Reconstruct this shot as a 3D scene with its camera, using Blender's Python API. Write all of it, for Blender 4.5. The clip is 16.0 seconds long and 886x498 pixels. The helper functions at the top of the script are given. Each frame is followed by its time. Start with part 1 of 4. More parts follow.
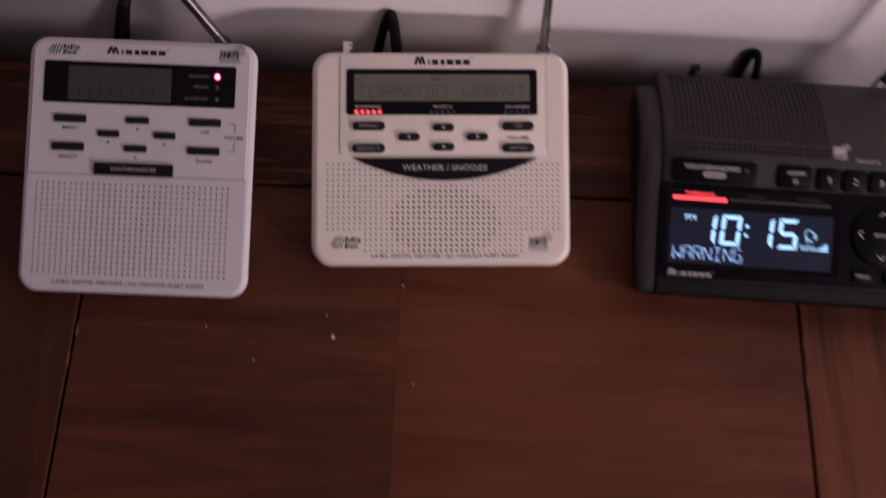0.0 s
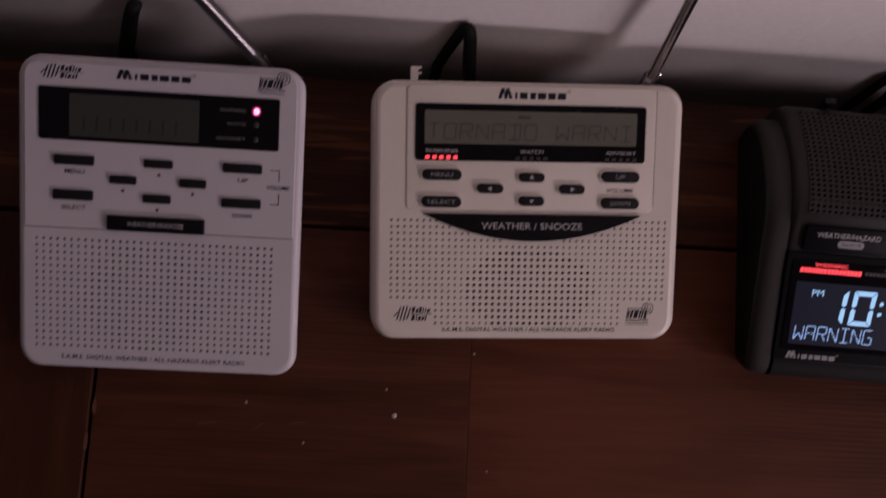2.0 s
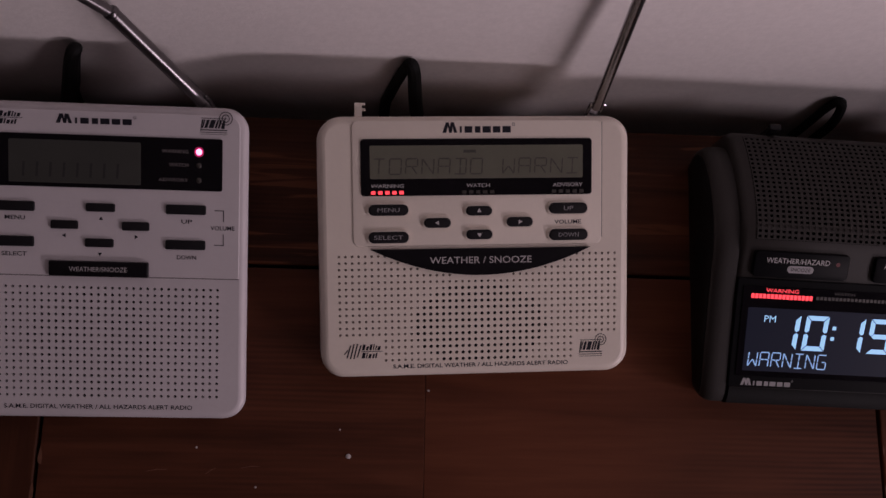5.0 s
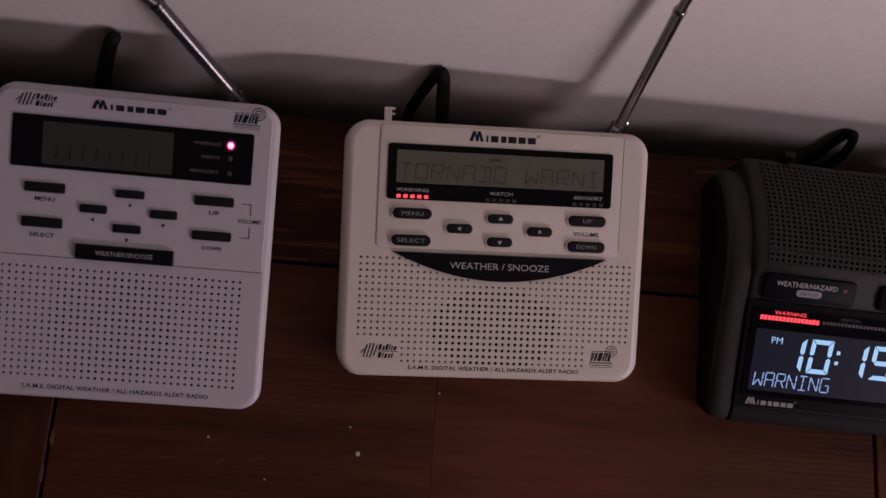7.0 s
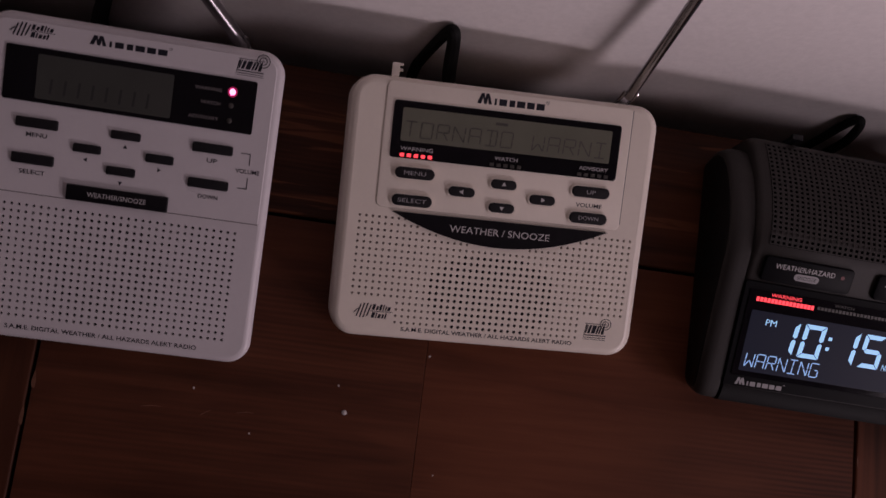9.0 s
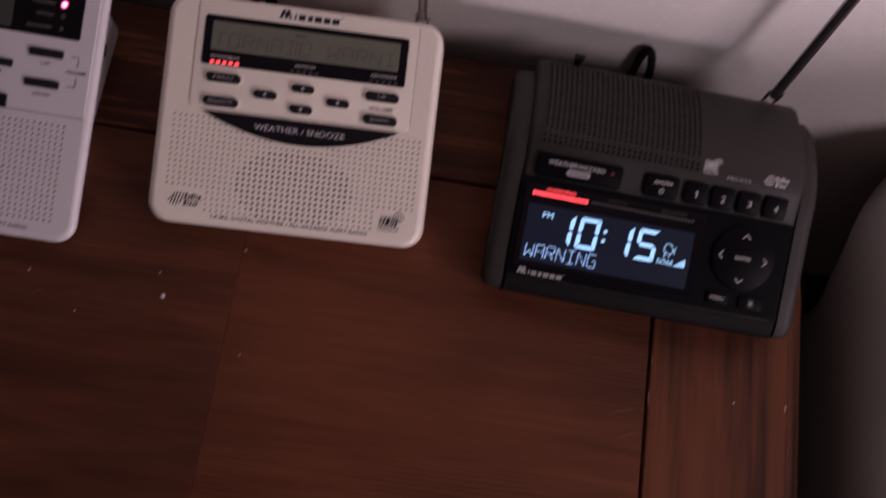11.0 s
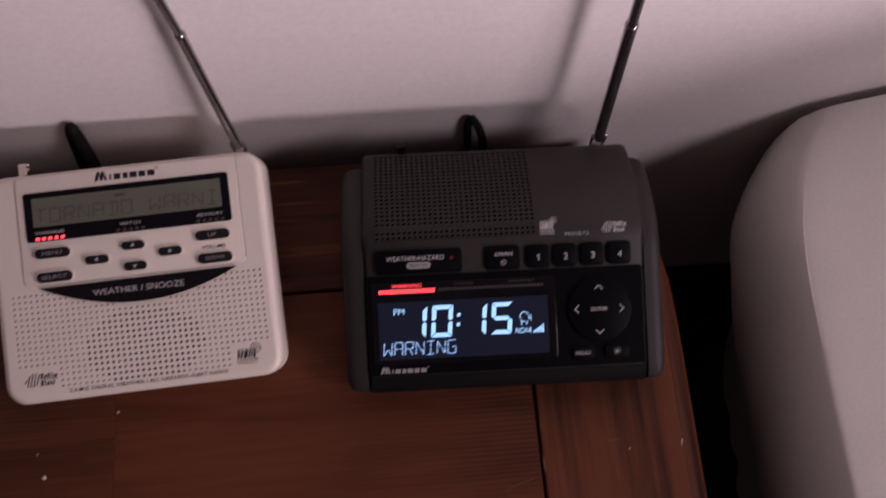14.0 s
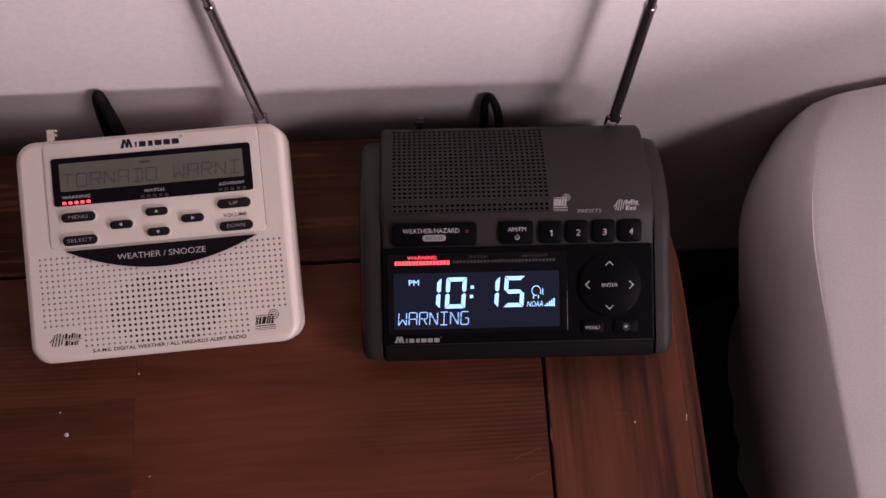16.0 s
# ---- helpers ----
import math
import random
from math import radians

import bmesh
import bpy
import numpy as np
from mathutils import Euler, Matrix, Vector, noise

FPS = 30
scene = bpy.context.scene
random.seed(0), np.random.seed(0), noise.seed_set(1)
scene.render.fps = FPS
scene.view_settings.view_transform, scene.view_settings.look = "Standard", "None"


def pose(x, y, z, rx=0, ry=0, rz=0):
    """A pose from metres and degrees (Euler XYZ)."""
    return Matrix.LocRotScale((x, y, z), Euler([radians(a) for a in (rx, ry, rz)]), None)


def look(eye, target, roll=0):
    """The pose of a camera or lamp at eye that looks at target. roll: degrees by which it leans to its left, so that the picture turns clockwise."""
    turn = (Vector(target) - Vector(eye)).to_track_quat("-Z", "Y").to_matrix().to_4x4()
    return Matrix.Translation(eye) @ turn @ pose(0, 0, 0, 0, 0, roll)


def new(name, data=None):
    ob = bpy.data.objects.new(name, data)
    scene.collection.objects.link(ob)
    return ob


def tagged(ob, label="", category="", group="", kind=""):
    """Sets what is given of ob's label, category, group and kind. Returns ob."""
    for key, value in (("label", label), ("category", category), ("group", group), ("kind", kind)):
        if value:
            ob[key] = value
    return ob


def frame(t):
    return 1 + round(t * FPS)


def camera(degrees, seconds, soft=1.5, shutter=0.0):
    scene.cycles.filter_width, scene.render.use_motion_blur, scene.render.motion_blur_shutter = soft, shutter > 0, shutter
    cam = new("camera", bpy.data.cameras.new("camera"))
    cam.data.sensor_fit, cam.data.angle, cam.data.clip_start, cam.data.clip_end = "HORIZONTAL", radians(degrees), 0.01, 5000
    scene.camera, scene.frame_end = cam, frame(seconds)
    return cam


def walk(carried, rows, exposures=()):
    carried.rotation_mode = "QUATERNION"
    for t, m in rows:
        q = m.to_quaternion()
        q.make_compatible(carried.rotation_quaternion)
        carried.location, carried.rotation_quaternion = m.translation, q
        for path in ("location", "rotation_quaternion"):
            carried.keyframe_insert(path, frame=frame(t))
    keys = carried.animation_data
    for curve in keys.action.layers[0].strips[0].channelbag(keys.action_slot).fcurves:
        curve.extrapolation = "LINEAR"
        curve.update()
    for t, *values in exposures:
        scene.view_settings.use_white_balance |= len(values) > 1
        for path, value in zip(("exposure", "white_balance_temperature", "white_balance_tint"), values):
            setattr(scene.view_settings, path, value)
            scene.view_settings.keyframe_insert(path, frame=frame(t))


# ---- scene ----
cam = camera(53.01, 16.0, soft=1.5, shutter=0.5)


def aim(x, y, z, yaw, pitch, roll):
    """A camera pose from its place, heading, tilt and lean in degrees."""
    return pose(x, y, z, 90 + pitch, 0, yaw) @ pose(0, 0, 0, 0, 0, roll)


PATH = [
    (0, 0.0575, -0.2774, 0.5136, -1.15, -69.96, 3.49),
    (0.3, 0.0304, -0.2094, 0.4862, -3.65, -72.32, 5.94),
    (0.5, 0.0186, -0.1675, 0.4636, -4.71, -74.88, 7.89),
    (1, -0.0030, -0.1124, 0.4260, -10.12, -81.51, 14.37),
    (1.5, -0.0071, -0.1139, 0.4465, -16.60, -83.49, 20.71),
    (2, -0.0071, -0.1415, 0.4642, -18.00, -79.60, 20.93),
    (2.5, -0.0096, -0.1426, 0.4646, -21.30, -75.89, 23.65),
    (3, -0.0007, -0.1444, 0.4606, -21.63, -76.33, 23.03),
    (3.5, 0.0012, -0.1446, 0.4616, -20.66, -76.75, 22.76),
    (4, 0.0110, -0.1417, 0.4616, -18.09, -77.13, 19.96),
    (6.5, 0.0101, -0.1403, 0.4656, -19.38, -76.55, 20.35),
    (7, -0.0081, -0.1483, 0.4676, -21.23, -75.74, 25.68),
    (7.5, -0.0132, -0.1511, 0.4627, -23.69, -74.89, 29.38),
    (8, -0.0170, -0.1483, 0.4621, -26.45, -74.80, 32.43),
    (8.2, -0.0205, -0.1445, 0.4629, -28.34, -75.23, 34.44),
    (10.3, -0.0175, -0.1487, 0.4528, -37.27, -78.33, 48.00),
    (10.5, 0.0469, -0.2080, 0.4854, -11.08, -77.21, 22.03),
    (10.8, 0.1026, -0.2524, 0.4921, -5.47, -74.13, 15.19),
    (11, 0.1278, -0.2480, 0.4979, -8.35, -72.77, 17.07),
    (11.2, 0.1248, -0.2342, 0.4950, -9.71, -70.96, 17.73),
    (11.5, 0.1310, -0.1877, 0.5020, -9.10, -71.82, 13.77),
    (12, 0.1643, -0.1937, 0.5169, -4.10, -72.28, 5.43),
    (12.2, 0.1719, -0.1999, 0.5211, -4.35, -71.00, 4.80),
    (12.5, 0.1966, -0.2094, 0.5153, -0.93, -68.15, 0.01),
    (12.8, 0.2146, -0.2075, 0.5128, -1.61, -66.44, -0.95),
    (13, 0.2203, -0.2083, 0.5154, -4.18, -66.25, 0.28),
    (13.5, 0.2221, -0.2023, 0.5172, -9.88, -67.71, 5.10),
    (14, 0.2105, -0.2022, 0.5160, -7.12, -71.51, 2.55),
    (14.5, 0.2014, -0.2060, 0.5180, -4.37, -73.84, 0.12),
    (15, 0.2063, -0.2080, 0.5218, -3.76, -73.91, -0.03),
    (15.5, 0.2148, -0.2073, 0.5272, -4.30, -73.47, 0.76),
    (16, 0.2049, -0.2116, 0.5256, -5.87, -72.53, 2.81),
]
EXPOSURES = [(0.0, -0.08), (0.5, -0.64), (1.0, -0.98), (2.0, -0.86), (3.0, -0.91), (8.2, -0.91), (10.3, -0.92), (11.0, -0.36), (11.5, -0.46), (12.0, -0.50), (12.5, -0.53), (13.5, -0.56), (14.0, -0.32), (14.5, 0.03), (15.0, 0.09), (16.0, 0.07)]
walk(cam, [(t, aim(*p)) for t, *p in PATH], EXPOSURES)

# ---- light: two warm lamps beyond the sofa, one low and one at reading height ----
world = bpy.data.worlds.new("room_air")
scene.world = world
world.use_nodes = True
world.node_tree.nodes["Background"].inputs[0].default_value = (0.9, 0.8, 0.85, 1)
world.node_tree.nodes["Background"].inputs[1].default_value = 0.03


def lamp(name, eye, target, power, size, color):
    data = bpy.data.lights.new(name, "AREA")
    data.shape, data.size, data.energy, data.color = "DISK", size, power, color
    ob = new(name, data)
    ob.matrix_world = look(eye, target)
    return ob


lamp("room_lamp", (1.08, -0.95, 0.19), (0.1, 0.0, 0.05), 15.5, 0.26, (1.0, 0.80, 0.90))
lamp("reading_lamp", (0.95, -0.52, 0.64), (0.2, -0.1, 0.0), 3.9, 0.30, (1.0, 0.80, 0.90))


# ---- materials ----
def material(name, color, rough=0.5, metal=0.0, grain=0.0, scale=200.0, bump=0.0, coat=0.0, random_tone=0.0, blotch=0.0, blotch_scale=12.0, spec=0.5):
    m = bpy.data.materials.new(name)
    m.use_nodes = True
    n, l = m.node_tree.nodes, m.node_tree.links
    b = n["Principled BSDF"]
    b.inputs["Base Color"].default_value = (*color, 1)
    b.inputs["Roughness"].default_value = rough
    b.inputs["Metallic"].default_value = metal
    b.inputs["Coat Weight"].default_value = coat
    b.inputs["Specular IOR Level"].default_value = spec
    tc = n.new("ShaderNodeTexCoord")
    last = None
    for amount, sc, det in ((grain, scale, 4.0), (blotch, blotch_scale, 3.0)):
        if amount:
            t = n.new("ShaderNodeTexNoise")
            t.inputs["Scale"].default_value, t.inputs["Detail"].default_value = sc, det
            l.new(tc.outputs["Object"], t.inputs["Vector"])
            r = n.new("ShaderNodeMapRange")
            r.inputs[1].default_value, r.inputs[2].default_value = 0.3, 0.7
            r.inputs[3].default_value, r.inputs[4].default_value = 1 - amount, 1 + amount
            l.new(t.outputs[0], r.inputs[0])
            mix = n.new("ShaderNodeVectorMath")
            mix.operation = "SCALE"
            if last:
                l.new(last, mix.inputs[0])
            else:
                mix.inputs[0].default_value = color
            l.new(r.outputs[0], mix.inputs["Scale"])
            last = mix.outputs[0]
            if sc == scale:
                rr = n.new("ShaderNodeMapRange")
                rr.inputs[3].default_value, rr.inputs[4].default_value = max(rough - 0.03, 0.02), min(rough + 0.03, 1)
                l.new(t.outputs[0], rr.inputs[0])
                l.new(rr.outputs[0], b.inputs["Roughness"])
    if last:
        l.new(last, b.inputs["Base Color"])
    if bump:
        t = n.new("ShaderNodeTexNoise")
        t.inputs["Scale"].default_value, t.inputs["Detail"].default_value = scale * 2, 3
        l.new(tc.outputs["Object"], t.inputs["Vector"])
        bp = n.new("ShaderNodeBump")
        bp.inputs["Strength"].default_value, bp.inputs["Distance"].default_value = bump, 0.0005
        l.new(t.outputs[0], bp.inputs["Height"])
        l.new(bp.outputs[0], b.inputs["Normal"])
    return m


def glow(name, color, strength, base=(0.02, 0.02, 0.02)):
    m = material(name, base, 0.4)
    b = m.node_tree.nodes["Principled BSDF"]
    b.inputs["Emission Color"].default_value = (*color, 1)
    b.inputs["Emission Strength"].default_value = strength
    return m


def wood(name, along, dark, mid, light, seed=0.0, worn=0.3, tall=75.0, low=0.40, fine=0.32, rings=0.0, cut=(0.56, 0.72), flake=(9, 120), reach=8, warp=0.9):
    """Stained softwood: long streaks along one axis, growth bands, pores and wear."""
    m = bpy.data.materials.new(name)
    m.use_nodes = True
    n, l = m.node_tree.nodes, m.node_tree.links
    b = n["Principled BSDF"]
    tc, info = n.new("ShaderNodeTexCoord"), n.new("ShaderNodeObjectInfo")
    shift = n.new("ShaderNodeVectorMath")
    shift.operation = "MULTIPLY_ADD"
    comb = n.new("ShaderNodeCombineXYZ")
    for i in range(3):
        l.new(info.outputs["Random"], comb.inputs[i])
    l.new(comb.outputs[0], shift.inputs[0])
    shift.inputs[1].default_value = (7.3, 5.1, 3.7)
    l.new(tc.outputs["Object"], shift.inputs[2])

    def noise_tex(stretch, scale, detail, dist=0.0):
        mp = n.new("ShaderNodeMapping")
        mp.inputs["Scale"].default_value = (1 / stretch, 1, 1) if along == "x" else (1, 1 / stretch, 1)
        mp.inputs["Location"].default_value = (seed, seed * 0.7, 0)
        l.new(shift.outputs[0], mp.inputs[0])
        t = n.new("ShaderNodeTexNoise")
        t.inputs["Scale"].default_value, t.inputs["Detail"].default_value, t.inputs["Distortion"].default_value = scale, detail, dist
        l.new(mp.outputs[0], t.inputs["Vector"])
        return t.outputs[0]

    bands, fibre, cloud, wear = noise_tex(reach, tall, 3, warp), noise_tex(22, 420, 4), noise_tex(1.6, 9, 3), noise_tex(flake[0], flake[1], 3, 0.6)
    s = n.new("ShaderNodeMath")
    s.operation = "MULTIPLY_ADD"
    l.new(fibre, s.inputs[0])
    s.inputs[1].default_value = fine
    l.new(bands, s.inputs[2])
    ramp = n.new("ShaderNodeValToRGB")
    e = ramp.color_ramp.elements
    e[0].position, e[0].color = low, (*dark, 1)
    e[1].position, e[1].color = 1.0, (*light, 1)
    k = e.new(0.62)
    k.color = (*mid, 1)
    l.new(s.outputs[0], ramp.inputs[0])
    r = n.new("ShaderNodeMapRange")
    r.inputs[1].default_value, r.inputs[2].default_value, r.inputs[3].default_value, r.inputs[4].default_value = 0.3, 0.7, 0.75, 1.22
    l.new(cloud, r.inputs[0])
    mul = n.new("ShaderNodeVectorMath")
    mul.operation = "SCALE"
    l.new(ramp.outputs[0], mul.inputs[0])
    l.new(r.outputs[0], mul.inputs["Scale"])
    toned = mul.outputs[0]
    if rings:
        # close growth lines that waver along the plank, stronger in some places
        wm = n.new("ShaderNodeMapping")
        wm.inputs["Scale"].default_value = (0.16, 1, 1) if along == "x" else (1, 0.16, 1)
        l.new(shift.outputs[0], wm.inputs[0])
        wave = n.new("ShaderNodeTexWave")
        wave.bands_direction = "Y" if along == "x" else "X"
        wave.inputs["Scale"].default_value, wave.inputs["Distortion"].default_value = 115.0, 6.0
        wave.inputs["Detail"].default_value, wave.inputs["Detail Scale"].default_value, wave.inputs["Detail Roughness"].default_value = 2.0, 0.35, 0.55
        l.new(wm.outputs[0], wave.inputs["Vector"])
        where = n.new("ShaderNodeMapRange")
        where.inputs[1].default_value, where.inputs[2].default_value, where.inputs[3].default_value, where.inputs[4].default_value = 0.45, 0.66, 0.05 * rings, rings
        l.new(noise_tex(2.5, 16, 2), where.inputs[0])
        line = n.new("ShaderNodeMath")
        line.operation = "MULTIPLY"
        l.new(wave.outputs["Fac"], line.inputs[0])
        l.new(where.outputs[0], line.inputs[1])
        inv = n.new("ShaderNodeMath")
        inv.operation = "SUBTRACT"
        inv.inputs[0].default_value = 1.0 + 0.4 * rings
        l.new(line.outputs[0], inv.inputs[1])
        lined = n.new("ShaderNodeVectorMath")
        lined.operation = "SCALE"
        l.new(toned, lined.inputs[0])
        l.new(inv.outputs[0], lined.inputs["Scale"])
        toned = lined.outputs[0]
    wr = n.new("ShaderNodeMapRange")
    wr.inputs[1].default_value, wr.inputs[2].default_value, wr.inputs[3].default_value, wr.inputs[4].default_value = *cut, 0.0, worn
    l.new(wear, wr.inputs[0])
    mx = n.new("ShaderNodeMix")
    mx.data_type = "RGBA"
    l.new(wr.outputs[0], mx.inputs[0])
    l.new(toned, mx.inputs[6])
    mx.inputs[7].default_value = (*[min(1, 1.5 * c) for c in light], 1)
    l.new(mx.outputs[2], b.inputs["Base Color"])
    rr = n.new("ShaderNodeMapRange")
    rr.inputs[3].default_value, rr.inputs[4].default_value = 0.42, 0.65
    b.inputs["Specular IOR Level"].default_value = 0.17
    l.new(bands, rr.inputs[0])
    l.new(rr.outputs[0], b.inputs["Roughness"])
    bp = n.new("ShaderNodeBump")
    bp.inputs["Strength"].default_value, bp.inputs["Distance"].default_value = 0.35, 0.0006
    l.new(s.outputs[0], bp.inputs["Height"])
    l.new(bp.outputs[0], b.inputs["Normal"])
    return m


W_DARK, W_MID, W_LIGHT = (0.062, 0.0188, 0.0088), (0.092, 0.0278, 0.0129), (0.126, 0.0405, 0.0187)
M_WOOD_X = wood("stained_wood_lengthwise", "x", W_DARK, W_MID, W_LIGHT, 0.0, 0.10, 60.0, 0.34, 0.45, 0.45)
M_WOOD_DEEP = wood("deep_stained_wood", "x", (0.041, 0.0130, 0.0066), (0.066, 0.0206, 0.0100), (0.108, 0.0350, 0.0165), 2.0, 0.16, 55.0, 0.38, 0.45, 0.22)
M_WOOD_WORN = wood("worn_back_plank_wood", "x", (0.032, 0.0105, 0.005), (0.068, 0.0217, 0.010), (0.115, 0.039, 0.0175), 1.7, 0.95, 60.0, 0.40, 0.32, 0.30, (0.585, 0.645), (14, 150))
M_WOOD_Y = wood("stained_wood_crosswise", "y", (0.020, 0.0070, 0.0040), (0.118, 0.0375, 0.0172), (0.165, 0.055, 0.0255), 3.0, 0.10, 46.0, 0.42, 0.16, 0.0, (0.56, 0.72), (9, 120), 16, 0.5)
M_WOOD_LEFT = wood("stained_wood_left_end", "y", W_DARK, (0.060, 0.019, 0.009), (0.10, 0.034, 0.016), 5.0, 0.10, 50.0, 0.45, 0.40)
M_WOOD_DARK = material("dark_joint_wood", (0.012, 0.005, 0.003), 0.8, grain=0.3, scale=120)
M_WALL = material("wall_paint", (0.81, 0.765, 0.745), 0.75, grain=0.035, scale=300, bump=0.18, blotch=0.02, blotch_scale=6)
# unseen walls and ceiling: colours set dark so less light bounces back
M_ROOM = material("unseen_wall_dim_tan", (0.27, 0.24, 0.23), 0.85, grain=0.03, scale=200, bump=0.1, blotch=0.04, blotch_scale=3)
M_CEIL = material("unseen_ceiling_dim_grey", (0.34, 0.32, 0.31), 0.85, grain=0.02, scale=200, bump=0.1)
M_FLOOR = material("dark_carpet", (0.05, 0.042, 0.040), 0.95, grain=0.35, scale=400, bump=0.5)
M_BASE = material("dark_baseboard_paint", (0.012, 0.010, 0.010), 0.6, grain=0.1, scale=90)
M_FABRIC = material("slipcover_cotton", (0.72, 0.69, 0.66), 0.95, grain=0.05, scale=750, bump=0.45, blotch=0.05, blotch_scale=9, spec=0.15)
M_WHITE1 = material("cool_white_plastic", (0.65, 0.612, 0.630), 0.36, grain=0.012, scale=500, bump=0.0, blotch=0.03, blotch_scale=25)
M_WHITE2 = material("warm_white_plastic", (0.83, 0.757, 0.665), 0.33, grain=0.012, scale=500, bump=0.0, blotch=0.03, blotch_scale=25)
M_BLACK = material("black_plastic", (0.006, 0.005, 0.007), 0.35, grain=0.2, scale=300, spec=0.3)
M_RUBBER = material("black_rubber_buttons", (0.010, 0.009, 0.011), 0.6, grain=0.15, scale=400, bump=0.05, spec=0.25)
M_GLASSY = material("glossy_black_window", (0.005, 0.004, 0.006), 0.09, grain=0.2, scale=40, spec=0.4)
M_LCD = material("unlit_lcd_glass", (0.056, 0.058, 0.052), 0.22, grain=0.05, scale=60)
M_LCD2 = material("pale_lcd_glass", (0.150, 0.150, 0.116), 0.22, grain=0.05, scale=60)
M_LCDFAINT = material("faint_lcd_bars", (0.038, 0.038, 0.037), 0.25)
M_LCDINK = material("lcd_segments", (0.060, 0.058, 0.050), 0.4)
# cream plastic darkened in its colour, for the shade inside the shallow holes
M_DIMPLE_SHADE = material("shaded_cream_plastic", (0.24, 0.20, 0.165), 0.6, grain=0.05, scale=500)
M_HOLE = material("speaker_cavity", (0.01, 0.009, 0.009), 0.9)
M_CLOTH = material("black_speaker_cloth", (0.0018, 0.0017, 0.0020), 0.95, grain=0.2, scale=900, spec=0.0)
M_SIDE = material("black_side_plastic", (0.004, 0.0037, 0.0040), 0.55, grain=0.1, scale=500, spec=0.15)
M_INK = material("printed_dark_ink", (0.014, 0.014, 0.022), 0.6, spec=0.3)
M_GREYINK = material("faded_grey_ink", (0.20, 0.18, 0.18), 0.6)
M_WHITEINK = material("printed_white_ink", (0.54, 0.52, 0.52), 0.6)
M_SILVERINK = material("printed_silver_ink", (0.33, 0.32, 0.33), 0.45)
M_GREY = material("charcoal_plastic", (0.0265, 0.0228, 0.0210), 0.5, grain=0.08, scale=700, bump=0.12, spec=0.3)
M_GREYBTN = material("black_key_plastic", (0.003, 0.003, 0.004), 0.38, grain=0.1, scale=300, spec=0.07)
M_CHROME = material("chromed_steel", (0.36, 0.345, 0.35), 0.26, metal=1.0, grain=0.03, scale=100)
M_DULL = material("dulled_chrome", (0.17, 0.16, 0.165), 0.30, metal=1.0, grain=0.06, scale=100)
M_CORD = material("black_cord_rubber", (0.007, 0.007, 0.007), 0.75, grain=0.15, scale=200, spec=0.2)
M_DUST = material("pale_crumb", (0.6, 0.56, 0.55), 0.9, grain=0.1, scale=2000)
M_SCRATCH = material("scratched_wood", (0.15, 0.060, 0.032), 0.7, grain=0.2, scale=400)
M_LEDPINK = glow("lit_pink_red_led", (1.0, 0.20, 0.42), 7.5)
# halo round the lit LED, given as faint emission
M_LEDHALO = glow("magenta_led_halo", (1.0, 0.03, 0.22), 0.55)
M_LEDRED = glow("lit_red_led", (1.0, 0.055, 0.075), 2.8)
M_LEDOFF = material("unlit_led", (0.05, 0.045, 0.04), 0.4)
M_DIGIT = glow("lit_blue_white_segments", (0.36, 0.62, 1.0), 1.75)
M_PALE = glow("lit_pale_blue_segments", (0.34, 0.54, 1.0), 1.35)
M_BACKLIT = glow("backlit_lcd_field", (0.085, 0.105, 0.25), 0.072, base=(0.006, 0.006, 0.010))
M_BACKLIT.node_tree.nodes["Principled BSDF"].inputs["Specular IOR Level"].default_value = 0.15


# ---- mesh helpers ----
def part(name, bm, mat, parent=None, label="", smooth=False):
    me = bpy.data.meshes.new(name)
    bmesh.ops.recalc_face_normals(bm, faces=bm.faces)
    bm.to_mesh(me)
    bm.free()
    me.materials.append(mat)
    if smooth:
        me.shade_smooth()
        me.set_sharp_from_angle(angle=radians(35))
    ob = new(name, me)
    ob.parent = parent
    if label:
        tagged(ob, label)
    return ob


def thing(name, m, label, category, group="", kind=""):
    ob = tagged(new(name), label, category, group, kind)
    ob.matrix_world = m
    return ob


def rounded(w, h, r, n=6, cx=0.0, cy=0.0):
    """Outline of a rectangle with rounded corners, anticlockwise, centred on (cx, cy)."""
    pts = []
    for k, (sx, sy) in enumerate(((1, 1), (-1, 1), (-1, -1), (1, -1))):
        for i in range(n + 1):
            a = radians(90 * k + 90 * i / n)
            pts.append((cx + sx * (w / 2 - r) + r * math.cos(a), cy + sy * (h / 2 - r) + r * math.sin(a)))
    return pts


def loft(bm, loops, caps=(True, True)):
    """Bridge loops of equal length, given as lists of points."""
    rings = [[bm.verts.new(p) for p in loop] for loop in loops]
    k = len(rings[0])
    for a, b in zip(rings, rings[1:]):
        for i in range(k):
            bm.faces.new((a[i], a[(i + 1) % k], b[(i + 1) % k], b[i]))
    if caps[0]:
        bm.faces.new(rings[0][::-1])
    if caps[1]:
        bm.faces.new(rings[-1])
    return rings


def slab(w, h, r, t, edge=0.0006, cx=0.0, cy=0.0, z=0.0, n=5, steps=3):
    """A flat rounded block whose upper rim is softened; its underside lies at z."""
    bm = bmesh.new()
    loops = [[(x, y, z) for x, y in rounded(w, h, r, n, cx, cy)]]
    for i in range(steps + 1):
        a = radians(90 * i / steps)
        d = edge * (1 - math.cos(a))
        loops.append([(x, y, z + t - edge + edge * math.sin(a)) for x, y in rounded(w - 2 * d, h - 2 * d, max(r - d, 1e-5), n, cx, cy)])
    loft(bm, loops)
    return bm


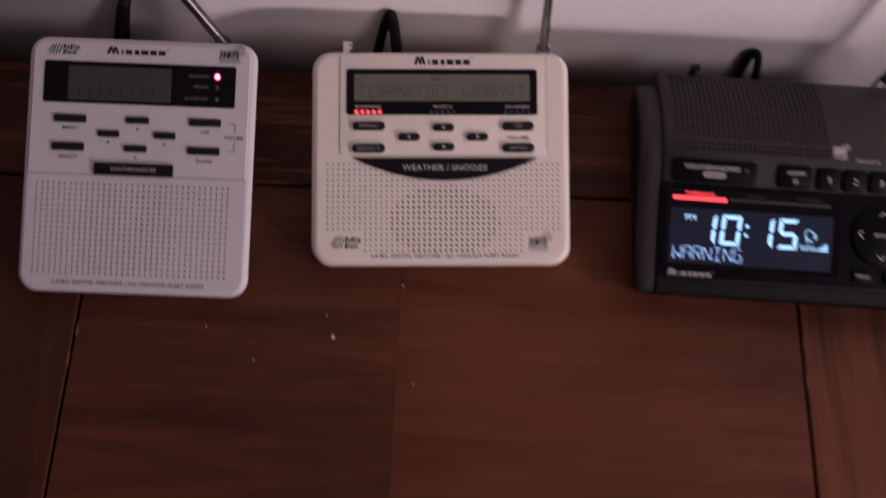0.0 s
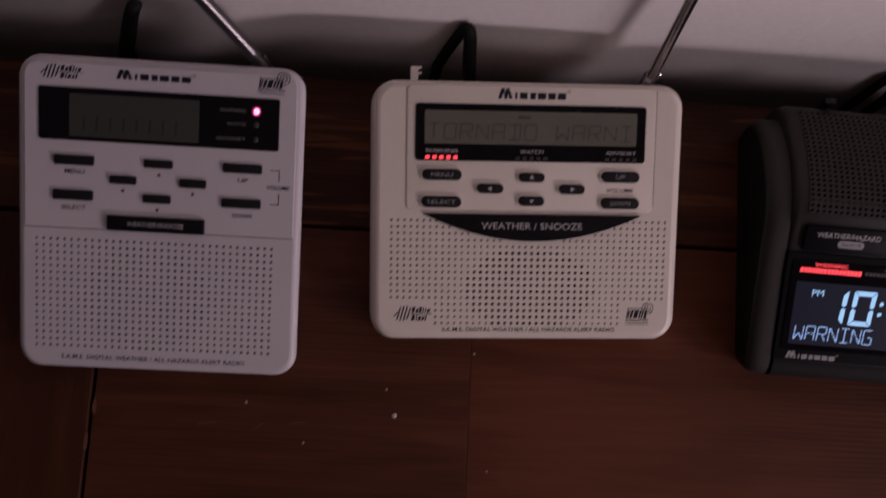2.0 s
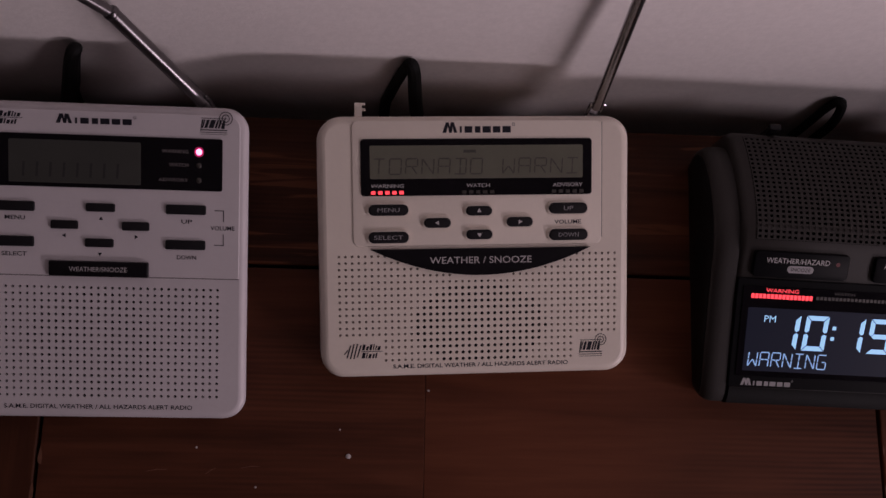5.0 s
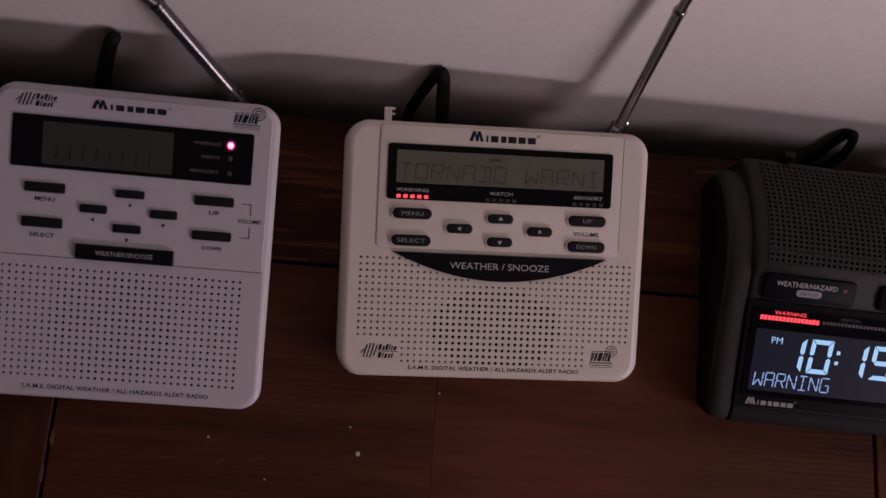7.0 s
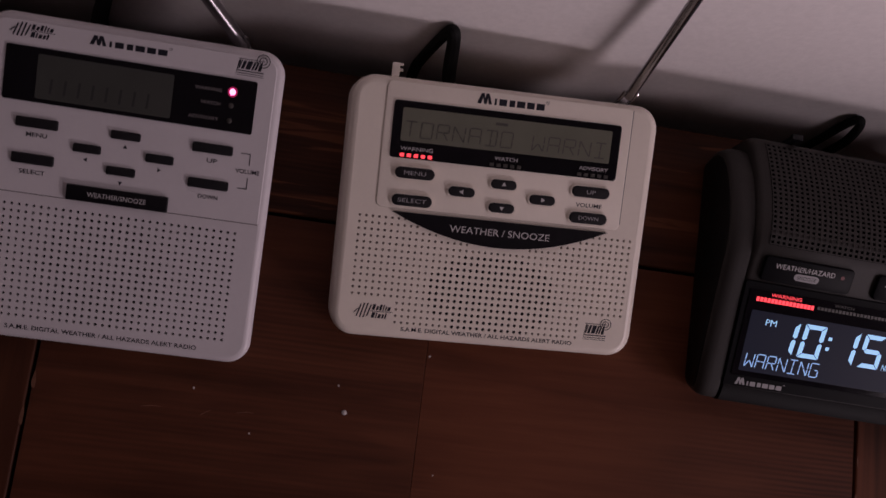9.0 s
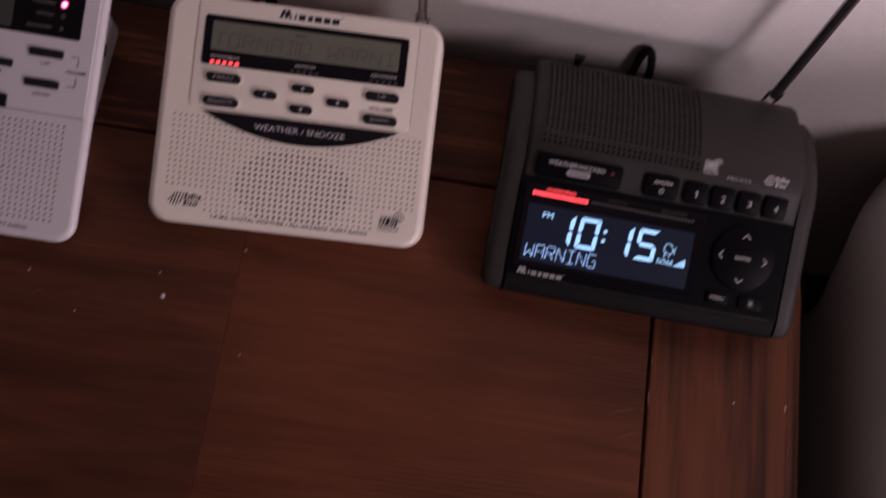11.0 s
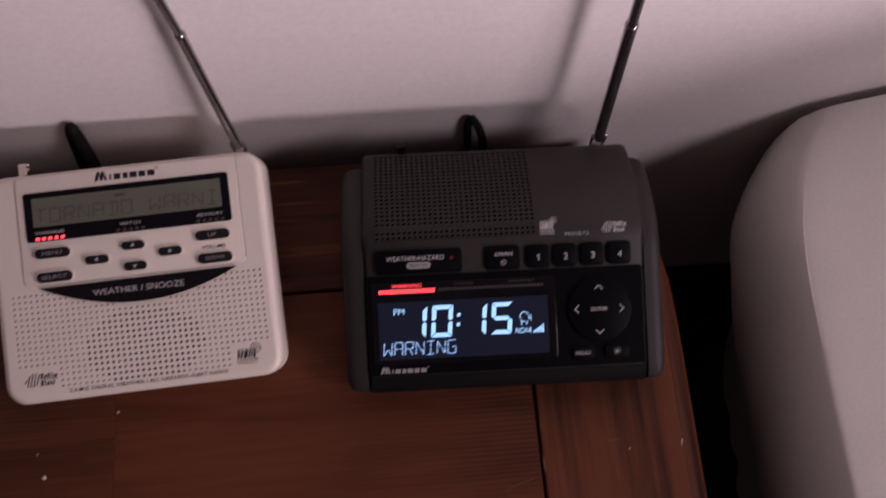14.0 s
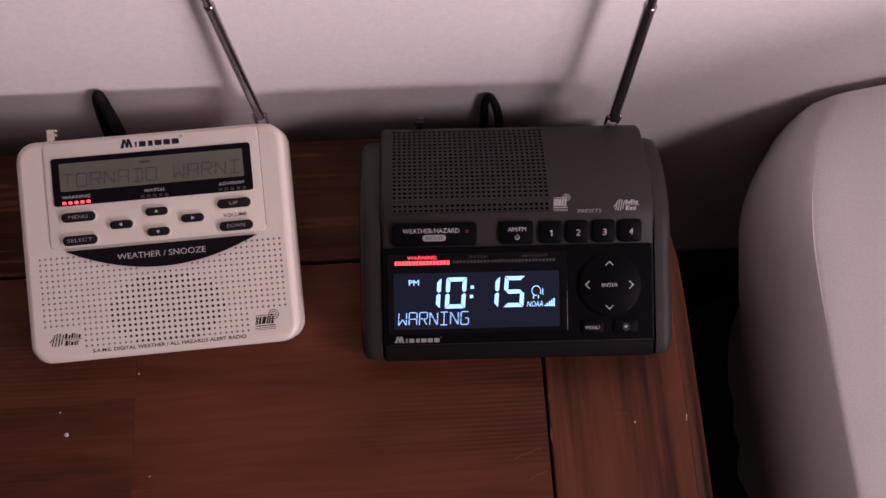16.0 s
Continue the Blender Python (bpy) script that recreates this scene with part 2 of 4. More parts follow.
def prism(points, t, z=0.0):
    bm = bmesh.new()
    loft(bm, [[(x, y, z) for x, y in points], [(x, y, z + t) for x, y in points]])
    return bm


def tube(path, radii, n=10):
    """A round rod along a path of points, with one radius for each."""
    bm = bmesh.new()
    path = [Vector(p) for p in path]
    loops, side = [], None
    for i, p in enumerate(path):
        d = (path[min(i + 1, len(path) - 1)] - path[max(i - 1, 0)]).normalized()
        side = d.orthogonal().normalized() if side is None else (side - d * side.dot(d)).normalized()
        up = d.cross(side)
        loops.append([p + radii[i] * (math.cos(2 * math.pi * k / n) * side + math.sin(2 * math.pi * k / n) * up) for k in range(n)])
    loft(bm, loops)
    return bm


def curve_points(ctrl, n=12):
    """A smooth line through control points."""
    c = [Vector(p) for p in ctrl]
    c = [2 * c[0] - c[1], *c, 2 * c[-1] - c[-2]]
    out = []
    for i in range(1, len(c) - 2):
        for k in range(n):
            t = k / n
            out.append(0.5 * (2 * c[i] + (c[i + 1] - c[i - 1]) * t + (2 * c[i - 1] - 5 * c[i] + 4 * c[i + 1] - c[i + 2]) * t ** 2 + (3 * c[i] - c[i - 1] - 3 * c[i + 1] + c[i + 2]) * t ** 3))
    return out + [c[-2]]


def moved(bm, m):
    bmesh.ops.transform(bm, matrix=m, verts=bm.verts)
    return bm


def lettering(text, x0, x1, y0, y1, mat, parent, m, z=0.0001, name="lettering", slant=0.0, bold=0.0):
    """Flat printed words of the built-in font, fitted into the box, as one mesh."""
    cu = bpy.data.curves.new("words", "FONT")
    cu.body, cu.size, cu.resolution_u, cu.offset, cu.shear = text, 1.0, 3, bold, slant
    ob = new("words", cu)
    me = bpy.data.meshes.new_from_object(ob)
    bpy.data.objects.remove(ob)
    bpy.data.curves.remove(cu)
    bm = bmesh.new()
    bm.from_mesh(me)
    bpy.data.meshes.remove(me)
    xs, ys = [v.co.x for v in bm.verts], [v.co.y for v in bm.verts]
    for v in bm.verts:
        v.co = (x0 + (v.co.x - min(xs)) / (max(xs) - min(xs)) * (x1 - x0), y0 + (v.co.y - min(ys)) / (max(ys) - min(ys)) * (y1 - y0), z)
    return part(name, moved(bm, m), mat, parent)


def mark(polys, mat, parent, m, name="emblem", z=0.0, t=0.0001):
    """Thin printed shapes, several outlines in one mesh."""
    bm = bmesh.new()
    for p in polys:
        loft(bm, [[(x, y, z) for x, y in p], [(x, y, z + t) for x, y in p]])
    return part(name, moved(bm, m), mat, parent)


def box2(x0, x1, y0, y1, lean=0.0):
    return [(x0, y0), (x1, y0), (x1 + lean, y1), (x0 + lean, y1)]


def maker_mark(x0, x1, y0, y1, mat, parent, m):
    """A maker's mark as plain shapes: twin peaks and a row of blocks."""
    w, h = x1 - x0, y1 - y0
    peaks = [(0.0, 0.0), (0.055, 0.0), (0.078, 0.62), (0.098, 0.0), (0.135, 0.0), (0.150, 0.55), (0.165, 0.0), (0.215, 0.0), (0.165, 1.0), (0.120, 1.0), (0.108, 0.55), (0.092, 1.0), (0.050, 1.0)]
    ob = mark([[(x0 + a * w, y0 + b * h) for a, b in peaks]], mat, parent, m, "maker_emblem")
    for a, b in ((0.25, 0.28), (0.32, 0.43), (0.47, 0.55), (0.58, 0.70), (0.73, 0.84), (0.87, 0.99)):
        mark([box2(x0 + a * w, x0 + b * w, y0, y0 + 0.62 * h)], mat, ob, m, "emblem_block")
    ring = []
    for i in range(12):
        a, b = 2 * math.pi * i / 12, 2 * math.pi * (i + 1) / 12
        ring.append([(x1 + 0.03 * w + q * h * math.cos(c), y0 + 0.80 * h + q * h * math.sin(c)) for q, c in ((0.11, a), (0.15, a), (0.15, b), (0.11, b))])
    mark(ring, mat, ob, m, "emblem_ring")
    return ob


def alert_mark(x0, x1, y0, y1, mat, parent, m):
    """A zigzag of slanted strokes with two bars beside it."""
    w, h = x1 - x0, y1 - y0
    strokes = [box2(x0 + a * w, x0 + (a + 0.035) * w, y0 + b * h, y0 + c * h, 0.10 * w) for a, b, c in ((0.0, 0.3, 0.6), (0.07, 0.05, 0.9), (0.16, 0.0, 1.0), (0.25, 0.0, 1.0), (0.34, 0.1, 0.9))]
    bars = [box2(x0 + a * w, x0 + b * w, y0 + c * h, y0 + e * h, 0.03 * w) for a, b, c, e in ((0.48, 0.55, 0.56, 0.95), (0.58, 0.64, 0.56, 0.82), (0.67, 0.73, 0.56, 0.95), (0.76, 0.79, 0.56, 0.95), (0.82, 0.85, 0.56, 0.86), (0.88, 0.95, 0.56, 0.82), (0.44, 1.0, 0.46, 0.50), (0.47, 0.55, 0.02, 0.40), (0.58, 0.61, 0.02, 0.40), (0.64, 0.71, 0.02, 0.30), (0.74, 0.79, 0.02, 0.30), (0.82, 0.86, 0.02, 0.38))]
    ob = mark(strokes[:1], mat, parent, m, "alert_emblem")
    for p in strokes[1:]:
        mark([p], mat, ob, m, "emblem_stroke")
    for p in bars:
        mark([p], mat, ob, m, "emblem_block")
    return ob


def mast_mark(x0, x1, y0, y1, mat, parent, m):
    """A radio mast emblem: blocks on a pair of rules, with an aerial and rings at its corner."""
    w, h = x1 - x0, y1 - y0
    blocks = [box2(x0 + a * w, x0 + b * w, y0 + 0.32 * h, y0 + 0.74 * h, 0.08 * w) for a, b in ((0.06, 0.10), (0.14, 0.23), (0.27, 0.42), (0.46, 0.52), (0.55, 0.61), (0.65, 0.70))]
    rules = [box2(x0 + 0.05 * w, x0 + 0.85 * w, y0 + a * h, y0 + b * h) for a, b in ((0.20, 0.25), (0.09, 0.12), (0.0, 0.02), (0.80, 0.83))]
    mastp = [[(x0, y0), (x0 + 0.07 * w, y0 + 0.75 * h), (x0 + 0.12 * w, y0 + 0.75 * h)], [(x0 + 0.68 * w, y0 + 0.3 * h), (x0 + 0.76 * w, y0 + 0.3 * h), (x0 + 0.80 * w, y1 * 0.995 + y0 * 0.005)]]
    rings = []
    for r in (0.10, 0.19):
        for i in range(14):
            a, b = 2 * math.pi * i / 14, 2 * math.pi * (i + 1) / 14
            rings.append([(x0 + (0.8 + q * math.cos(c)) * w, y0 + 0.83 * h + q * math.sin(c) * w) for q, c in ((r, a), (r + 0.025, a), (r + 0.025, b), (r, b))])
    ob = mark(mastp, mat, parent, m, "mast_emblem")
    mark(rings, mat, ob, m, "emblem_ring")
    for p in blocks + rules:
        mark([p], mat, ob, m, "emblem_block")
    return ob


def pierced(outline, x0, x1, y0, y1, nx, ny, hole, depth, z, skip=None):
    """A flat face plate with an outline, pierced by a grid of round holes with walls; hole(x, y) gives each radius."""
    bm = bmesh.new()
    px, py = (x1 - x0) / nx, (y1 - y0) / ny
    grid = [[bm.verts.new((x0 + i * px, y0 + j * py, z)) for j in range(ny + 1)] for i in range(nx + 1)]
    for i in range(nx):
        for j in range(ny):
            a, b, c, d = grid[i][j], grid[i + 1][j], grid[i + 1][j + 1], grid[i][j + 1]
            cx, cy = x0 + (i + 0.5) * px, y0 + (j + 0.5) * py
            r = hole(cx, cy)
            if r <= 0:
                bm.faces.new((a, b, c, d))
                continue
            top = [bm.verts.new((cx + r * math.cos(q), cy + r * math.sin(q), z)) for q in [radians(225 + 45 * k) for k in range(8)]]
            low = [bm.verts.new((v.co.x, v.co.y, z - depth)) for v in top]
            sq = (a, b, c, d)
            for k in range(4):
                bm.faces.new((sq[k], sq[(k + 1) % 4], top[(2 * k + 2) % 8], top[2 * k + 1]))
                bm.faces.new((sq[k], top[2 * k + 1], top[2 * k]))
            for k in range(8):
                bm.faces.new((top[k], top[(k + 1) % 8], low[(k + 1) % 8], low[k]))
    rim = [grid[i][0] for i in range(nx + 1)] + [grid[nx][j] for j in range(1, ny + 1)] + [grid[i][ny] for i in range(nx - 1, -1, -1)] + [grid[0][j] for j in range(ny - 1, 0, -1)]
    outer = [bm.verts.new((x, y, z)) for x, y in outline]
    edges = []
    for ring in (rim, outer):
        for i in range(len(ring)):
            a, b = ring[i], ring[(i + 1) % len(ring)]
            edges.append(bm.edges.get((a, b)) or bm.edges.new((a, b)))
    bmesh.ops.triangle_fill(bm, edges=edges, use_beauty=True)
    return bm


# ---- the room ----
WALL_Y, FLOOR_Z = 0.0445, -0.52


def block(x0, x1, y0, y1, z0, z1, bevel=0.0):
    bm = bmesh.new()
    bmesh.ops.create_cube(bm, size=1, matrix=Matrix.Translation(((x0 + x1) / 2, (y0 + y1) / 2, (z0 + z1) / 2)) @ Matrix.Diagonal((x1 - x0, y1 - y0, z1 - z0, 1)))
    if bevel:
        bmesh.ops.bevel(bm, geom=bm.edges[:], offset=bevel, segments=3, profile=0.5, affect="EDGES")
    return bm


def setting(name, bm, mat, label, category):
    return tagged(part(name, bm, mat), label, category, kind="structure")


setting("wall_north", block(-2.2, 2.6, WALL_Y, WALL_Y + 0.12, FLOOR_Z, 1.95), M_WALL, "off-white painted wall behind the wooden table", "wall")
# the other walls and the ceiling are unseen, added to hold the bounce light
setting("wall_south", block(-2.2, 2.6, -3.12, -3.0, FLOOR_Z, 1.95), M_ROOM, "unseen wall added to close the room, tan kept dark to limit bounce light", "wall")
setting("wall_west", block(-2.32, -2.2, -3.12, WALL_Y + 0.12, FLOOR_Z, 1.95), M_ROOM, "unseen wall added at one end, tan kept dark to limit bounce light", "wall")
setting("wall_east", block(2.6, 2.72, -3.12, WALL_Y + 0.12, FLOOR_Z, 1.95), M_ROOM, "unseen wall added at the other end, tan kept dark to limit bounce light", "wall")
setting("ceiling", block(-2.32, 2.72, -3.12, WALL_Y + 0.12, 1.95, 2.05), M_CEIL, "unseen ceiling added over the room, grey kept dark to limit bounce light", "ceiling")
setting("floor", block(-2.32, 2.72, -3.12, WALL_Y + 0.12, FLOOR_Z - 0.1, FLOOR_Z), M_FLOOR, "dark carpeted floor in deep shade", "floor")
setting("baseboard", block(-2.2, 2.6, WALL_Y - 0.016, WALL_Y - 0.0005, FLOOR_Z, -0.335, 0.003), M_BASE, "dark baseboard along the foot of the wall", "baseboard")


# ---- the wooden table ----
def build_table():
    t = thing("wooden_side_table", pose(0, 0, 0), "dark red-brown stained wooden table with plank top, scuffed", "table")
    back, seam, left, right, edge, front = 0.030, -0.0522, -0.1539, 0.2775, 0.372, -0.62
    g, th = 0.0009, 0.026

    def plank(name, x0, x1, y0, y1, mat, label="", low=0.0, bevel=0.0012):
        bm = block(x0, x1, y0, y1, -th, -low, 0)
        sharp = [e for e in bm.edges if all(v.co.z > -th / 2 for v in e.verts)]
        bmesh.ops.bevel(bm, geom=sharp, offset=bevel, segments=3, profile=0.5, affect="EDGES")
        return part(name, bm, mat, t, label)

    plank("plank", -0.46, edge - 0.027, seam + g, back, M_WOOD_WORN, "back plank with worn lighter streaks")
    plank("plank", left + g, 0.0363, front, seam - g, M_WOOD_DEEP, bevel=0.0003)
    plank("plank", 0.0364, right - g, front, seam - g, M_WOOD_X, bevel=0.0003)
    plank("plank", right + g, edge - 0.012, front, seam - g, M_WOOD_Y, "crosswise end plank with dark grain")
    plank("plank", -0.36, left - g, front, seam - g, M_WOOD_LEFT, "crosswise end plank with dark grain")
    # rounded end edge along the table's side
    sec = [(edge - 0.012, -0.0004), (edge - 0.008, -0.0012), (edge - 0.0045, -0.0035), (edge - 0.0015, -0.008), (edge, -0.014), (edge, -th), (edge - 0.012, -th)]
    bm = bmesh.new()
    loft(bm, [[(x - dx, y, z) for x, z in sec] for y, dx in ((front, 0), (-0.4, 0), (-0.2, 0), (-0.09, 0), (-0.060, 0.001), (-0.040, 0.004), (-0.022, 0.009), (-0.006, 0.016))])
    part("edge_moulding", bm, M_WOOD_Y, t, "rounded reddish edge rubbed lighter", smooth=True)
    chip = [(0.3580, -0.1600), (0.3589, -0.1597), (0.3596, -0.1570), (0.3593, -0.1555), (0.3584, -0.1578)]
    part("edge_chip", prism(chip, 0.0003, -0.0003), M_DUST, t, "pale chip in the table's edge")
    for x, y, w, h in ((-0.1527, -0.1515, 0.0012, 0.0050), (-0.1550, -0.1680, 0.0011, 0.0058), (0.2787, -0.1640, 0.0006, 0.0060), (0.2792, -0.1420, 0.0005, 0.0030)):
        rag = [(x + w * math.cos(q) * (0.8 + 0.5 * noise.noise((x * 90, q, 3))), y + h * math.sin(q) * (0.8 + 0.5 * noise.noise((q, y * 90, 7)))) for q in [2 * math.pi * i / 14 for i in range(14)]]
        part("worn_patch", prism(rag, 0.00006, -0.00002), M_SCRATCH, t)
    for (ax, ay), (bx, by) in (((-0.101, -0.157), (-0.091, -0.156)), ((-0.072, -0.158), (-0.067, -0.155)), ((-0.055, -0.155), (-0.046, -0.154)), ((0.256, -0.176), (0.272, -0.171)), ((0.262, -0.189), (0.2755, -0.1835)), ((0.3195, -0.1650), (0.3200, -0.1790)), ((0.3160, -0.1540), (0.3240, -0.1535))):
        part("scratch", tube([(ax, ay, 0.00002), ((ax + bx) / 2, (ay + by) / 2 + 0.0004, 0.00003), (bx, by, 0.00002)], [0.00012, 0.0002, 0.0001], 6), M_SCRATCH, t)
    part("sub_top", block(-0.44, edge - 0.02, front + 0.02, back - 0.01, -th - 0.012, -th - 0.0005), M_WOOD_DARK, t)
    for x in (-0.40, edge - 0.075):
        for y in (front + 0.03, back - 0.07):
            part("leg", block(x, x + 0.05, y, y + 0.05, FLOOR_Z, -th - 0.0125, 0.003), M_WOOD_Y, t)
    part("apron", block(edge - 0.060, edge - 0.042, front + 0.085, back - 0.075, -0.14, -th - 0.013), M_WOOD_Y, t)
    return t


build_table()


# ---- the sofa arm in its pale slipcover ----
def build_sofa():
    s = thing("sofa", pose(0, 0, 0), "sofa arm in a pale off-white slipcover beside the table", "sofa")
    # section across the arm, from the floor up the side, over the sharp sewn edge and along the top; x counts from that edge
    # the crest from x 0.10 on is unseen, its height set for its wall shadow
    sec = [(0.118, -0.50), (0.096, -0.38), (0.062, -0.28), (0.032, -0.20), (0.010, -0.14), (-0.006, -0.08), (-0.0108, -0.040), (-0.0108, -0.018), (-0.0092, -0.004), (-0.0062, 0.009), (-0.0026, 0.0185), (-0.0008, 0.0222), (0.0, 0.0232), (0.0022, 0.0244), (0.012, 0.0280), (0.030, 0.0345), (0.058, 0.045), (0.10, 0.060), (0.15, 0.086), (0.20, 0.112), (0.25, 0.125), (0.30, 0.110), (0.32, 0.05), (0.322, -0.2), (0.32, -0.5)]
    ys = [-0.954 + 0.006 * i for i in range(166)]
    bm = bmesh.new()
    loops, crest = [], []
    for y in ys:
        edge = 0.4415 + 0.037 * max(0.0, (y + 0.11) / 0.145) ** 3 + 0.003 * max(0.0, -y - 0.17)
        loop = []
        for x, z in sec:
            low = max(0.0, -z - 0.03) / 0.47
            wx = edge + x - (0.0075 * min(1.0, max(0.0, (y + 0.085) / 0.08)) * min(1.0, x / -0.0056) if x < 0 else 0.0) + (0.0015 * noise.noise((3, y * 9, z * 7)) if x < 0.05 else 0.0)
            fold = math.sin(y * 120 + 2.2 * noise.noise((y * 7, z * 2, 1))) + 0.6 * math.sin(y * 47)
            wx += 0.003 * low * fold * (x < 0.13) * min(1.0, max(0.0, (-0.05 - y) / 0.08))
            wz = z + (0.0025 * noise.noise((x * 12, y * 7, 5)) if x > 0.01 else 0.0)
            # the unseen crest is raised towards the sofa's back, to shade the wall
            wz += 0.035 * min(1.2, max(0.0, (y + 0.58) / 0.24)) * min(1.0, max(0.0, (x - 0.09) / 0.13)) * (z > 0)
            loop.append((wx, y, wz))
        loops.append(loop)
        crest.append((edge + 0.0002, y, 0.0228))
    loft(bm, loops)
    arm = part("arm", bm, M_FABRIC, s, smooth=True)
    part("piping", tube(crest, [0.0005] * len(crest), 8), M_FABRIC, arm, "sewn seam along the arm's upper edge", smooth=True)
    return s


build_sofa()


# ---- radios ----
def antenna(parent, pts, radii, joints, base_r=0.0035, mat=None):
    """A telescopic aerial: a swivel base, sections and their collars, in world places."""
    inv, mat = parent.matrix_world.inverted(), mat or M_CHROME
    a = Vector(pts[0])
    d = (Vector(pts[1]) - a).normalized()
    an = part("antenna", moved(tube([a, Vector(pts[1])], [radii[0]] * 2, 12), inv), mat, parent, "chrome telescopic antenna, pulled out", smooth=True)
    for p, q, r in zip(pts[1:], pts[2:], radii[1:]):
        part("section", moved(tube([p, q], [r] * 2, 12), inv), mat, an, smooth=True)
    for p, r in joints:
        part("collar", moved(tube([Vector(p) - d * 0.0016, Vector(p) - d * 0.0008, Vector(p) + d * 0.0008, Vector(p) + d * 0.0016], [r * 0.9, r, r, r * 0.85], 12), inv), mat, an, smooth=True)
    # a short post with two lugs that hold the foot of the rod
    up, side = Vector((0, 0, 1)), d.cross(Vector((0, 1, 0))).normalized()
    part("swivel", moved(tube([a - up * 0.016, a - up * 0.0075, a - up * 0.0065], [base_r, base_r, base_r * 0.8], 12), inv), mat, an, smooth=True)
    for sg in (-1, 1):
        o = side * sg * (radii[0] + 0.0006)
        part("lug", moved(tube([a + o - up * 0.0068, a + o - up * 0.001, a + o + d * 0.0032, a + o + d * 0.0040], [0.0008, 0.0011, 0.0011, 0.0005], 8), inv), mat, an, smooth=True)
    return an


def cord(parent, ctrl, r0, r1, hold=0.0):
    """A lead that leaves the radio in a thick sleeve and goes on thinner; hold is the sleeve's share of it."""
    inv = parent.matrix_world.inverted()
    pts = curve_points(ctrl, 8)
    k = len(pts) - 1
    radii = [r0 + (r1 - r0) * min(1, max(0.0, i / k - hold) * 4.0) for i in range(k + 1)]
    return part("power_cord", moved(tube(pts, radii, 10), inv), M_CORD, parent, "black power cord bent against the wall", smooth=True)


def shell(w, h, r, t, edge, cx, cy, n=8, taper=0.0):
    """A radio's body behind its face plate; the open front lies at z = 0."""
    bm = bmesh.new()
    loops = []
    for ins, z in ((0.0035, -t), (0.0012, -t + 0.0010), (0.0, -t + 0.0035), (-0.0002, -t * 0.55), (0.0, -edge * 1.3), (0.0, -edge)):
        k = 1 - 2 * taper / w * (-z - edge) / (t - edge) if taper else 1.0
        loops.append([(cx + (x - cx) * k, y, z) for x, y in rounded(w - 2 * ins, h - 2 * ins, max(r - ins, 0.001), n, cx, cy)])
    for i in range(1, 6):
        a = radians(90 * i / 5)
        d = edge * (1 - math.cos(a))
        loops.append([(x, y, -edge + edge * math.sin(a)) for x, y in rounded(w - 2 * d, h - 2 * d, r - d, n, cx, cy)])
    loft(bm, loops, (True, False))
    return bm, rounded(w - 2 * edge, h - 2 * edge, r - edge, n, cx, cy)


def stand(parent, F, x0, x1, y0, y1, t, mat):
    """The wedge-shaped rear housing that fills the space between the tilted face and the table."""
    low, high = F @ Vector((0, y0, -t + 0.001)), F @ Vector((0, y1, -t + 0.001))
    bm = bmesh.new()
    loops = []
    for x, d in ((x0, 0.003), (x0 + 0.0015, 0.001), (x0 + 0.004, 0.0), (x1 - 0.004, 0.0), (x1 - 0.0015, 0.001), (x1, 0.003)):
        loops.append([(x, low.y, low.z), (x, high.y - d, high.z), (x, high.y + 0.002 - d, high.z - 0.006), (x, high.y + 0.002 - d, 0.003), (x, high.y - d, 0.0), (x, low.y, 0.0)])
    loft(bm, loops)
    return part("rear_housing", bm, mat, parent, smooth=True)


def press(F, x0, x1, y0, y1, t, mat, parent, r=None, name="button", label="", rim=None, z=0.0):
    w, h = x1 - x0, y1 - y0
    ob = part(name, moved(slab(w, h, r or h * 0.32, t, 0.0005, (x0 + x1) / 2, (y0 + y1) / 2, z), F), mat, parent, label, smooth=True)
    if rim:
        bm = bmesh.new()
        a = rounded(w + 0.0016, h + 0.0016, (r or h * 0.32) + 0.0008, 5, (x0 + x1) / 2, (y0 + y1) / 2)
        b = rounded(w + 0.0002, h + 0.0002, (r or h * 0.32) + 0.0001, 5, (x0 + x1) / 2, (y0 + y1) / 2)
        loft(bm, [[(*p, z) for p in a], [(*p, z + t * 0.55) for p in a], [(*p, z + t * 0.55) for p in b], [(*p, z) for p in b]], (False, False))
        part("rim", moved(bm, F), rim, ob)
    return ob


def arrow(cx, cy, s, way):
    a = {"right": 0, "up": 90, "left": 180, "down": 270}[way]
    return [(cx + s * math.cos(radians(a + q)), cy + s * math.sin(radians(a + q))) for q in (0, 120, 240)]


MM = 0.001


def mm(*v):
    return [k * MM for k in v]


